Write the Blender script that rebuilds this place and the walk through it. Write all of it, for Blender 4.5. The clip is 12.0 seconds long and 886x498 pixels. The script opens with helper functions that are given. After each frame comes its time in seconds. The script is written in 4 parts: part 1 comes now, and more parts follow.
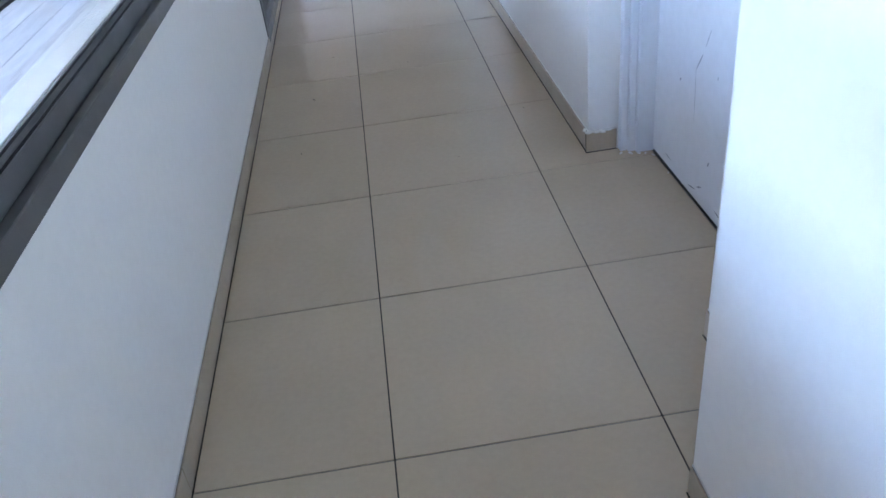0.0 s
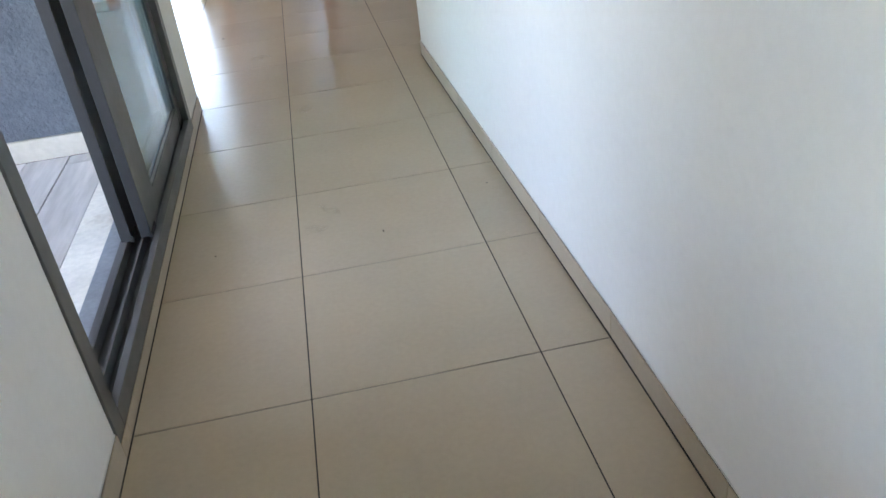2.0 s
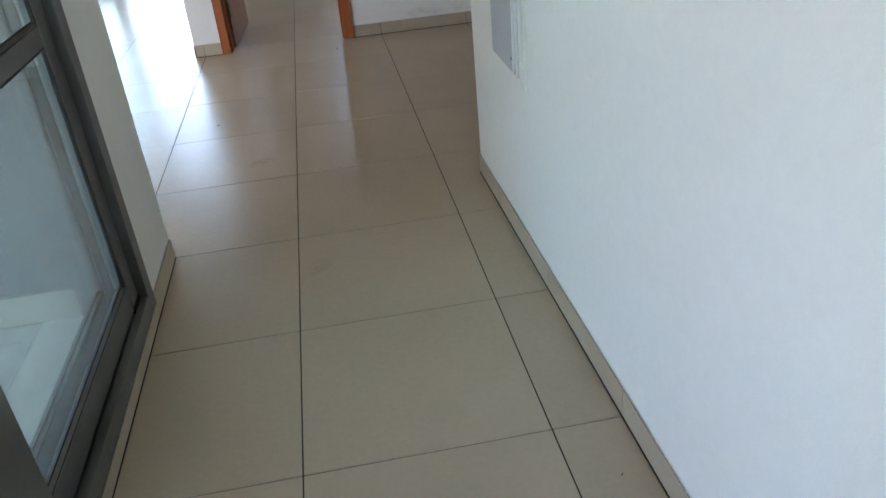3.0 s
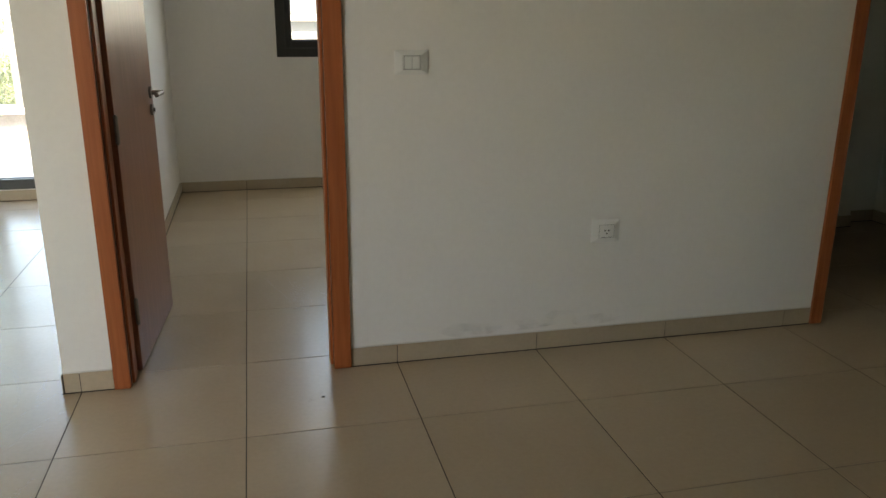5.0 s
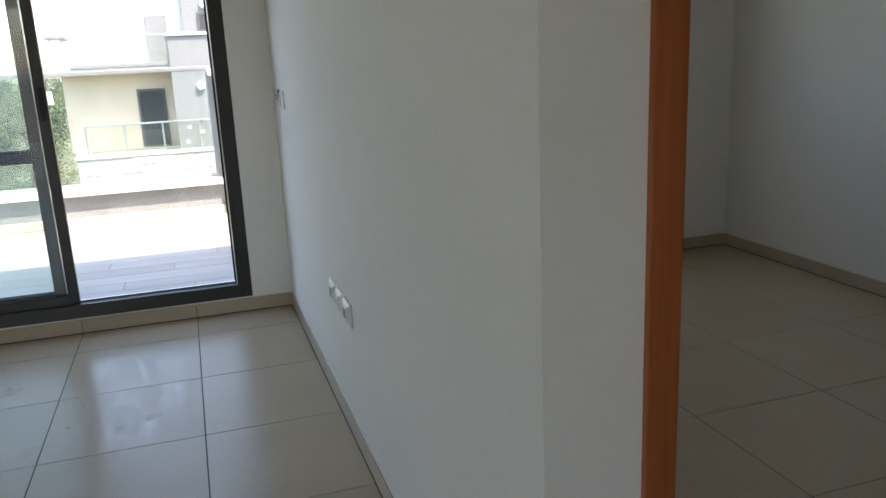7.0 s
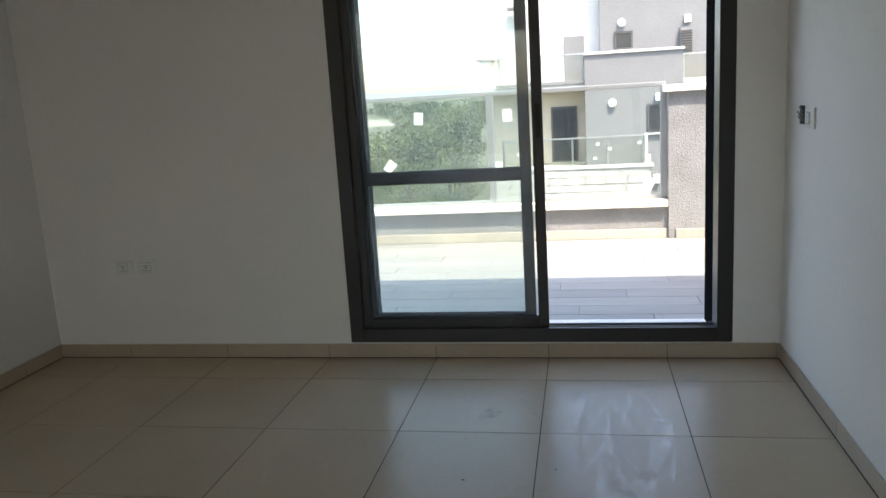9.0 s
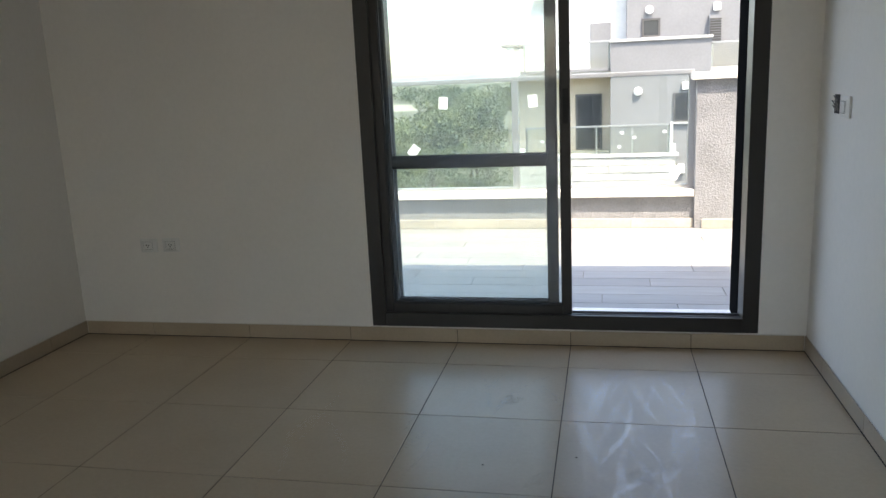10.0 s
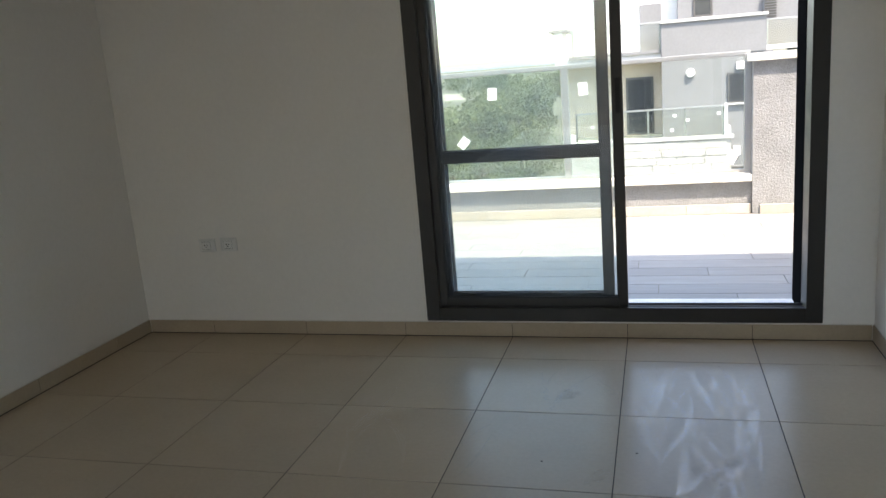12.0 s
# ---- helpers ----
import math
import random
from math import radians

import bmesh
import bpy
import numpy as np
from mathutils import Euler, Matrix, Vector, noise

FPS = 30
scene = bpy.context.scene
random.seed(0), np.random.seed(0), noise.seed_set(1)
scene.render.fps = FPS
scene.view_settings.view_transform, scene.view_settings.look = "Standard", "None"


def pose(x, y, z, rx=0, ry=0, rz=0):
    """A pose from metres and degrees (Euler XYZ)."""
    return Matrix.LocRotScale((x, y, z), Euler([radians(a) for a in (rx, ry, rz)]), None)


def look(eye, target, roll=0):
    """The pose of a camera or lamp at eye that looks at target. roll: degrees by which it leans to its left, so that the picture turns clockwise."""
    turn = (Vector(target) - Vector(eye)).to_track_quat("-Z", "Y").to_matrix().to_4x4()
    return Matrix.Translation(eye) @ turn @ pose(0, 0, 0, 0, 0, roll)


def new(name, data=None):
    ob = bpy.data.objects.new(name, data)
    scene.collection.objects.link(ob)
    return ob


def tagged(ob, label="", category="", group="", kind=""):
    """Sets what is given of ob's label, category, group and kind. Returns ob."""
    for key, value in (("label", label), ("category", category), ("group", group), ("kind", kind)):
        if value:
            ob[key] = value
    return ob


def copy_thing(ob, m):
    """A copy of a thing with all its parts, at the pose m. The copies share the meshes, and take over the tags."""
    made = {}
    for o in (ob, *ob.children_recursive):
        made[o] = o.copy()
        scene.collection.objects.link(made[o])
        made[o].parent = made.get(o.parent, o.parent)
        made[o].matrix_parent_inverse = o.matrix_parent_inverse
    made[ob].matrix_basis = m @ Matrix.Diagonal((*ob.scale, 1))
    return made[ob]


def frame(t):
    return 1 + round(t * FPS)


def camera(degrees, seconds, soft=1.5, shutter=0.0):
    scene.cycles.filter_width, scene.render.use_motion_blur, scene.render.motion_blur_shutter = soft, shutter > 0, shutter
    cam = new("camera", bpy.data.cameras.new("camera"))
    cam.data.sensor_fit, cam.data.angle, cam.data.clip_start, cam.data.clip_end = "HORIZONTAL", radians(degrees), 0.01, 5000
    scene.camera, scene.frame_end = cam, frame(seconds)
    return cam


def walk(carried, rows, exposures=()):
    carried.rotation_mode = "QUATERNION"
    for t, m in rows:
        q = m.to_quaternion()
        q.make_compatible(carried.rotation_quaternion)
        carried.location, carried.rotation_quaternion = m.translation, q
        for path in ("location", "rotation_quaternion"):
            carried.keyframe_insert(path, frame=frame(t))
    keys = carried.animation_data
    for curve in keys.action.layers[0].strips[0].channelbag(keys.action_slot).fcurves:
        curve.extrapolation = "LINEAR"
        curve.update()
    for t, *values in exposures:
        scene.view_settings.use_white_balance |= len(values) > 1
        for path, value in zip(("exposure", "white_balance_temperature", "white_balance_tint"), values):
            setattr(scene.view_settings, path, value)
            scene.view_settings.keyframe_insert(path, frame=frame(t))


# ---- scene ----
cam = camera(59.1, 12.0)
PATH = [
    (0, (0.093, -2.391, 1.307), (0.188, -0.721, 0.211), -7.0),
    (0.5, (0.052, -1.731, 1.291), (0.179, -0.035, 0.238), -7.2),
    (1, (0.073, -1.07, 1.271), (0.224, 0.576, 0.145), -8.2),
    (1.2, (0.092, -0.798, 1.298), (0.226, 0.865, 0.194), -8.4),
    (1.5, (0.106, -0.412, 1.296), (0.249, 1.295, 0.264), -7.5),
    (2, (0.166, 0.242, 1.288), (0.396, 1.949, 0.272), -6.8),
    (2.5, (0.186, 0.914, 1.308), (0.327, 2.668, 0.359), -6.7),
    (2.7, (0.194, 1.199, 1.314), (0.415, 2.926, 0.331), -5.8),
    (4.3, (0.255, 3.278, 1.348), (0.359, 5.101, 0.532), -2.8),
    (4.5, (0.222, 3.518, 1.34), (0.367, 5.364, 0.584), -1.1),
    (5, (0.090, 4.180, 1.364), (0.540, 6.042, 0.790), 0.4),
    (5.5, (-0.201, 4.767, 1.381), (0.143, 6.674, 0.883), 0.1),
    (5.7, (-0.361, 4.943, 1.4), (-0.087, 6.861, 0.904), 0.2),
    (6, (-0.564, 5.2, 1.394), (-0.323, 7.127, 0.919), -1.0),
    (6.5, (-0.858, 5.708, 1.396), (-0.421, 7.602, 0.924), -1.6),
    (7, (-1.127, 6.062, 1.403), (-0.543, 7.911, 0.914), -2.6),
    (7.5, (-1.345, 6.421, 1.396), (-0.967, 8.316, 0.881), -4.9),
    (7.7, (-1.419, 6.506, 1.403), (-1.157, 8.423, 0.898), -5.6),
    (9.3, (-1.607, 6.583, 1.405), (-2.005, 8.503, 1.015), -2.9),
    (9.5, (-1.611, 6.584, 1.412), (-2.009, 8.502, 1.005), -2.8),
    (10, (-1.621, 6.595, 1.393), (-2.029, 8.506, 0.966), -2.6),
    (10.5, (-1.613, 6.618, 1.389), (-2.048, 8.517, 0.939), -3.1),
    (11, (-1.635, 6.609, 1.396), (-2.098, 8.499, 0.933), -3.6),
    (11.5, (-1.622, 6.607, 1.405), (-2.116, 8.49, 0.947), -4.1),
    (12, (-1.632, 6.604, 1.421), (-2.167, 8.479, 0.975), -4.7),
]
EXPOSURES = [(0.0, 4.7, 5800, 21), (0.5, 4.2, 6050, 15), (1.0, 5.05, 6200, 16), (1.5, 4.95, 6950, 17), (2.0, 4.78, 7000, 17), (2.5, 4.50, 6900, 16), (4.4, 3.75, 7900, 12), (5.0, 3.9, 8500, 10), (5.5, 3.5, 8000, 11), (6.0, 3.15, 7500, 12), (6.5, 2.65, 7300, 12), (7.0, 2.72, 7000, 11), (7.5, 2.13, 6650, 9), (9.5, 2.42, 7150, 12), (12.0, 2.48, 7150, 12)]
walk(cam, [(t, look(eye, target, roll)) for t, eye, target, roll in PATH], EXPOSURES)

# ---- world and sun ----
SUN_WAY = Vector((-0.28, 0.36, -0.89)).normalized()
world = bpy.data.worlds.new("sky_world")
scene.world = world
world.use_nodes = True
wn = world.node_tree
sky = wn.nodes.new("ShaderNodeTexSky")
sky.sky_type = "NISHITA"
sky.sun_disc = False
sky.sun_elevation = math.asin(-SUN_WAY.z)
sky.sun_rotation = math.atan2(-SUN_WAY.x, -SUN_WAY.y)
sky.dust_density = 1.8
bg = wn.nodes["Background"]
bg.inputs["Strength"].default_value = 0.15
wn.links.new(sky.outputs["Color"], bg.inputs["Color"])
sun = new("sun", bpy.data.lights.new("sun", "SUN"))
sun.data.energy, sun.data.angle, sun.data.color = 2.2, radians(0.53), (1.0, 0.95, 0.87)
sun.matrix_world = look((0, 0, 30), Vector((0, 0, 30)) + SUN_WAY)

# Fill lamp added in the window's upper half to brighten the bedroom.
bedroom_fill = new("bedroom_window_daylight", bpy.data.lights.new("bedroom_window_daylight", "AREA"))
bedroom_fill.data.shape, bedroom_fill.data.size, bedroom_fill.data.size_y = "RECTANGLE", 1.0, 0.5
bedroom_fill.data.energy, bedroom_fill.data.color = 0.45, (0.93, 0.97, 1.0)
bedroom_fill.matrix_world = look((0.91, 10.70, 2.17), (0.91, 9.0, 1.2))

# Fill lamp added in an unseen opening to brighten the living room.
living_fill = new("patio_opening_daylight", bpy.data.lights.new("patio_opening_daylight", "AREA"))
living_fill.data.shape, living_fill.data.size, living_fill.data.size_y = "RECTANGLE", 1.2, 2.4
living_fill.data.energy, living_fill.data.color = 1.1, (1.0, 0.985, 0.96)
living_fill.matrix_world = look((-2.60, 4.05, 1.25), (-2.90, 8.0, 1.05))

# ---- materials ----
def material(name, color, rough=0.5, metal=0.0, vary=0.06, scale=6.0, fine=120.0, bump=0.0, bump_scale=200.0, per_object=0.0, rough_vary=0.0, spec=0.5, stain=0.0, stain_color=(0.3, 0.28, 0.25), stretch=(1, 1, 1)):
    """Principled surface whose colour varies at two scales, with fine relief and, where asked, stains and a tone for each object."""
    m = bpy.data.materials.new(name)
    m.use_nodes = True
    nt = m.node_tree
    p = nt.nodes["Principled BSDF"]
    p.inputs["Metallic"].default_value = metal
    p.inputs["Specular IOR Level"].default_value = spec
    tc = nt.nodes.new("ShaderNodeTexCoord")
    info = nt.nodes.new("ShaderNodeObjectInfo")
    shift = nt.nodes.new("ShaderNodeVectorMath")
    shift.operation = "MULTIPLY_ADD"
    comb = nt.nodes.new("ShaderNodeCombineXYZ")
    mul = nt.nodes.new("ShaderNodeMath")
    mul.operation = "MULTIPLY"
    mul.inputs[1].default_value = 37.0 if per_object else 0.0
    nt.links.new(info.outputs["Random"], mul.inputs[0])
    nt.links.new(mul.outputs[0], comb.inputs[0])
    nt.links.new(mul.outputs[0], comb.inputs[1])
    nt.links.new(tc.outputs["Object"], shift.inputs[0])
    shift.inputs[1].default_value = stretch
    nt.links.new(comb.outputs[0], shift.inputs[2])

    def tex(sc, detail=3.0, rough_=0.55):
        n = nt.nodes.new("ShaderNodeTexNoise")
        n.inputs["Scale"].default_value = sc
        n.inputs["Detail"].default_value = detail
        n.inputs["Roughness"].default_value = rough_
        nt.links.new(shift.outputs[0], n.inputs["Vector"])
        return n

    def mapped(socket, lo, hi, a=0.3, b=0.7):
        r = nt.nodes.new("ShaderNodeMapRange")
        r.inputs[1].default_value, r.inputs[2].default_value = a, b
        r.inputs[3].default_value, r.inputs[4].default_value = lo, hi
        nt.links.new(socket, r.inputs[0])
        return r.outputs[0]

    def times(a, b):
        n = nt.nodes.new("ShaderNodeMath")
        n.operation = "MULTIPLY"
        nt.links.new(a, n.inputs[0])
        nt.links.new(b, n.inputs[1])
        return n.outputs[0]

    big, small = tex(scale), tex(fine, 2.0)
    value = times(mapped(big.outputs[0], 1 - vary, 1 + vary), mapped(small.outputs[0], 1 - vary * 0.7, 1 + vary * 0.7))
    if per_object:
        value = times(value, mapped(info.outputs["Random"], 1 - per_object, 1 + per_object, 0, 1))
    col = nt.nodes.new("ShaderNodeVectorMath")
    col.operation = "SCALE"
    col.inputs[0].default_value = color
    nt.links.new(value, col.inputs["Scale"])
    out = col.outputs[0]
    if stain:
        blot = tex(scale * 0.45, 6.0, 0.7)
        mix = nt.nodes.new("ShaderNodeMix")
        mix.data_type = "RGBA"
        nt.links.new(mapped(blot.outputs[0], 0.0, stain, 0.56, 0.72), mix.inputs[0])
        nt.links.new(out, mix.inputs[6])
        mix.inputs[7].default_value = (*stain_color, 1)
        out = mix.outputs[2]
    nt.links.new(out, p.inputs["Base Color"])
    if rough_vary:
        smear = tex(scale * 1.7, 5.0, 0.65)
        nt.links.new(mapped(smear.outputs[0], rough - rough_vary, rough + rough_vary), p.inputs["Roughness"])
    else:
        p.inputs["Roughness"].default_value = rough
    if bump:
        b = nt.nodes.new("ShaderNodeBump")
        b.inputs["Strength"].default_value = 1.0
        b.inputs["Distance"].default_value = bump
        nt.links.new(tex(bump_scale, 4.0, 0.6).outputs[0], b.inputs["Height"])
        nt.links.new(b.outputs[0], p.inputs["Normal"])
    return m


def glass_material(name, tint, dust):
    """Thin window glass: lets light straight through with a tint, mirrors by Fresnel, with a little dust on it."""
    m = bpy.data.materials.new(name)
    m.use_nodes = True
    nt = m.node_tree
    nt.nodes.remove(nt.nodes["Principled BSDF"])
    clear = nt.nodes.new("ShaderNodeBsdfTransparent")
    clear.inputs[0].default_value = (*tint, 1)
    gloss = nt.nodes.new("ShaderNodeBsdfGlossy")
    gloss.inputs["Roughness"].default_value = 0.01
    face = nt.nodes.new("ShaderNodeLayerWeight")
    face.inputs[0].default_value = 0.5
    power = nt.nodes.new("ShaderNodeMath")
    power.operation = "POWER"
    power.inputs[1].default_value = 4.0
    nt.links.new(face.outputs["Facing"], power.inputs[0])
    fres = nt.nodes.new("ShaderNodeMapRange")
    fres.inputs[3].default_value, fres.inputs[4].default_value = 0.025, 0.85
    nt.links.new(power.outputs[0], fres.inputs[0])
    mix = nt.nodes.new("ShaderNodeMixShader")
    nt.links.new(fres.outputs[0], mix.inputs[0])
    nt.links.new(clear.outputs[0], mix.inputs[1])
    nt.links.new(gloss.outputs[0], mix.inputs[2])
    veil = nt.nodes.new("ShaderNodeBsdfTranslucent")
    veil.inputs[0].default_value = (0.80, 0.84, 0.82, 1)
    tc = nt.nodes.new("ShaderNodeTexCoord")
    cloud = nt.nodes.new("ShaderNodeTexNoise")
    cloud.inputs["Scale"].default_value, cloud.inputs["Detail"].default_value = 2.2, 4.0
    nt.links.new(tc.outputs["Object"], cloud.inputs["Vector"])
    share = nt.nodes.new("ShaderNodeMapRange")
    share.inputs[1].default_value, share.inputs[2].default_value = 0.25, 0.75
    share.inputs[3].default_value, share.inputs[4].default_value = dust * 0.6, dust * 1.4
    nt.links.new(cloud.outputs[0], share.inputs[0])
    dusty = nt.nodes.new("ShaderNodeMixShader")
    nt.links.new(share.outputs[0], dusty.inputs[0])
    nt.links.new(mix.outputs[0], dusty.inputs[1])
    nt.links.new(veil.outputs[0], dusty.inputs[2])
    nt.links.new(dusty.outputs[0], nt.nodes["Material Output"].inputs[0])
    return m


def wood_material(name, dark, light, rough, scale=(60.0, 60.0, 3.0)):
    """Veneer with grain along local z."""
    m = bpy.data.materials.new(name)
    m.use_nodes = True
    nt = m.node_tree
    p = nt.nodes["Principled BSDF"]
    p.inputs["Roughness"].default_value = rough
    tc = nt.nodes.new("ShaderNodeTexCoord")
    mp = nt.nodes.new("ShaderNodeMapping")
    mp.inputs["Scale"].default_value = scale
    nt.links.new(tc.outputs["Object"], mp.inputs[0])
    n = nt.nodes.new("ShaderNodeTexNoise")
    n.inputs["Scale"].default_value, n.inputs["Detail"].default_value, n.inputs["Distortion"].default_value = 1.0, 5.0, 0.6
    nt.links.new(mp.outputs[0], n.inputs["Vector"])
    ramp = nt.nodes.new("ShaderNodeValToRGB")
    ramp.color_ramp.elements[0].position, ramp.color_ramp.elements[1].position = 0.3, 0.72
    ramp.color_ramp.elements[0].color, ramp.color_ramp.elements[1].color = (*dark, 1), (*light, 1)
    nt.links.new(n.outputs[0], ramp.inputs[0])
    nt.links.new(ramp.outputs[0], p.inputs["Base Color"])
    b = nt.nodes.new("ShaderNodeBump")
    b.inputs["Distance"].default_value = 0.0004
    nt.links.new(n.outputs[0], b.inputs["Height"])
    nt.links.new(b.outputs[0], p.inputs["Normal"])
    return m


PLASTER = material("white_plaster", (0.86, 0.835, 0.795), 0.75, vary=0.018, scale=1.6, fine=40, bump=0.0005, bump_scale=240, spec=0.25)
TILE = material("beige_porcelain", (0.525, 0.422, 0.302), 0.26, vary=0.035, scale=2.2, fine=55, per_object=0.03, spec=0.27)


def add_film(m, amount):
    """A dried cleaning film: pale streaks in patches."""
    nt = m.node_tree
    p = nt.nodes["Principled BSDF"]
    geo = nt.nodes.new("ShaderNodeNewGeometry")
    turn = nt.nodes.new("ShaderNodeMapping")
    turn.inputs["Rotation"].default_value = (0, 0, 0.5)
    turn.inputs["Scale"].default_value = (5.0, 1.3, 1.0)
    nt.links.new(geo.outputs["Position"], turn.inputs[0])
    streak = nt.nodes.new("ShaderNodeTexNoise")
    streak.inputs["Scale"].default_value, streak.inputs["Detail"].default_value, streak.inputs["Distortion"].default_value = 1.6, 1.0, 0.8
    nt.links.new(turn.outputs[0], streak.inputs["Vector"])
    patch = nt.nodes.new("ShaderNodeTexNoise")
    patch.inputs["Scale"].default_value, patch.inputs["Detail"].default_value = 0.9, 2.0
    nt.links.new(geo.outputs["Position"], patch.inputs["Vector"])
    a, b = nt.nodes.new("ShaderNodeMapRange"), nt.nodes.new("ShaderNodeMapRange")
    a.inputs[1].default_value, a.inputs[2].default_value = 0.42, 0.85
    b.inputs[1].default_value, b.inputs[2].default_value = 0.50, 0.75
    nt.links.new(streak.outputs[0], a.inputs[0])
    nt.links.new(patch.outputs[0], b.inputs[0])
    mul = nt.nodes.new("ShaderNodeMath")
    mul.operation = "MULTIPLY"
    nt.links.new(a.outputs[0], mul.inputs[0])
    nt.links.new(b.outputs[0], mul.inputs[1])
    old = p.inputs["Base Color"].links[0].from_socket
    mix = nt.nodes.new("ShaderNodeMix")
    mix.data_type = "RGBA"
    scale = nt.nodes.new("ShaderNodeMath")
    scale.operation = "MULTIPLY"
    scale.inputs[1].default_value = amount
    nt.links.new(mul.outputs[0], scale.inputs[0])
    nt.links.new(scale.outputs[0], mix.inputs[0])
    nt.links.new(old, mix.inputs[6])
    mix.inputs[7].default_value = (0.62, 0.58, 0.52, 1)
    nt.links.new(mix.outputs[2], p.inputs["Base Color"])


add_film(TILE, 0.16)
GROUT_DARK = material("dark_open_joint", (0.05, 0.042, 0.035), 0.9, vary=0.2, scale=9)
GROUT_GREY = material("grey_brown_grout", (0.21, 0.185, 0.155), 0.9, vary=0.2, scale=9)
SKIRT = material("beige_skirting_tile", (0.47, 0.38, 0.275), 0.35, vary=0.05, scale=4, fine=70, per_object=0.05, rough_vary=0.06)
CAULK = material("white_filler", (0.72, 0.70, 0.66), 0.8, vary=0.06, scale=18, bump=0.001, bump_scale=90)
ALU = material("dark_bronze_aluminium", (0.031, 0.029, 0.027), 0.42, metal=0.2, vary=0.04, scale=5, fine=300, rough_vary=0.05)
ALU_LIGHT = material("grey_aluminium", (0.15, 0.147, 0.143), 0.45, metal=0.45, vary=0.05, scale=5, fine=300, rough_vary=0.06)
GUIDE = material("black_shutter_guide", (0.010, 0.010, 0.010), 0.95, vary=0.1, scale=6, spec=0.0)
BLACK = material("black_rubber", (0.012, 0.012, 0.013), 0.6, vary=0.1, scale=30)
GLASS = glass_material("window_glass", (0.925, 0.953, 0.938), 0.035)
TEAL = glass_material("green_tinted_glass", (0.865, 0.922, 0.90), 0.05)
CLEAR = glass_material("clear_glass", (0.955, 0.98, 0.965), 0.014)
JAMB = wood_material("orange_cherry_veneer", (0.33, 0.084, 0.023), (0.45, 0.128, 0.040), 0.42)
LEAF = wood_material("brown_cherry_veneer", (0.25, 0.090, 0.046), (0.35, 0.142, 0.078), 0.3)
STEEL = material("brushed_steel", (0.26, 0.245, 0.225), 0.3, metal=1.0, vary=0.05, scale=20, fine=400)
PLASTIC = material("white_plastic", (0.80, 0.795, 0.77), 0.35, vary=0.015, scale=10)
# Grey painted as the shade in the wall plates' grooves.
GROOVE_SHADE = material("groove_shade_grey", (0.42, 0.42, 0.40), 0.6, vary=0.03, scale=20)
PLASTIC_DARK = material("grey_plastic", (0.25, 0.25, 0.25), 0.45, vary=0.04, scale=20)
DOOR_PAINT = material("white_scuffed_paint", (0.76, 0.77, 0.79), 0.4, vary=0.03, scale=2.5, fine=30, stain=0.10, stain_color=(0.55, 0.55, 0.56), rough_vary=0.06, bump=0.0002, bump_scale=60)
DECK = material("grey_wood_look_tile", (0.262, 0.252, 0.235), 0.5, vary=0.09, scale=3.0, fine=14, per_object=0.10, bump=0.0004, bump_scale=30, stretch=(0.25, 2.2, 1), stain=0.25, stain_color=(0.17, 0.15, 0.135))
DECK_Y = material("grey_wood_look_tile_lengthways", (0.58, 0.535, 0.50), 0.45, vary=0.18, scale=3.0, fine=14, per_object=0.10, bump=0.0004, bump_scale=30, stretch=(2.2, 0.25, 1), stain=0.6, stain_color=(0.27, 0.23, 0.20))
STUCCO = material("grey_stucco", (0.262, 0.257, 0.25), 0.9, vary=0.10, scale=5, fine=60, bump=0.009, bump_scale=55, spec=0.2)
STUCCO_BLUE = material("blue_grey_stucco", (0.100, 0.110, 0.124), 0.9, vary=0.14, scale=5, fine=60, bump=0.014, bump_scale=38, spec=0.2)
STONE = material("pale_marble_sill", (0.83, 0.78, 0.69), 0.45, vary=0.10, scale=4, fine=40, stain=0.8, stain_color=(0.46, 0.37, 0.26), bump=0.0006, bump_scale=60)
SKIRT_STONE = material("beige_stone_skirting", (0.42, 0.375, 0.31), 0.6, vary=0.08, scale=4, fine=30, per_object=0.12)
CEMENT = material("grey_cement_strip", (0.24, 0.255, 0.275), 0.35, vary=0.12, scale=9, fine=60, stain=0.3, stain_color=(0.42, 0.42, 0.41))


# ---- helpers for meshes ----
def box(bm, x0, x1, y0, y1, z0, z1, bevel=0.0):
    """Adds one box, with its edges bevelled where asked."""
    vs = [bm.verts.new((x, y, z)) for z in (z0, z1) for y in (y0, y1) for x in (x0, x1)]
    fs = [bm.faces.new([vs[i] for i in q]) for q in ((0, 2, 3, 1), (4, 5, 7, 6), (0, 1, 5, 4), (1, 3, 7, 5), (3, 2, 6, 7), (2, 0, 4, 6))]
    if bevel:
        es = list({e for f in fs for e in f.edges})
        bmesh.ops.bevel(bm, geom=es, offset=bevel, segments=2 if bevel > 0.002 else 1, profile=0.6, affect="EDGES", clamp_overlap=True)
    return bm


def boxes(*rows, bevel=0.0):
    bm = bmesh.new()
    for r in rows:
        box(bm, *r, bevel=bevel)
    return bm


def tube(bm, a, b, r, n=16, r2=None):
    """Adds a capped cylinder or cone from a to b."""
    a, b = Vector(a), Vector(b)
    m = Matrix.Translation((a + b) / 2) @ (b - a).to_track_quat("Z", "Y").to_matrix().to_4x4()
    bmesh.ops.create_cone(bm, cap_ends=True, segments=n, radius1=r, radius2=r if r2 is None else r2, depth=(b - a).length, matrix=m)
    return bm


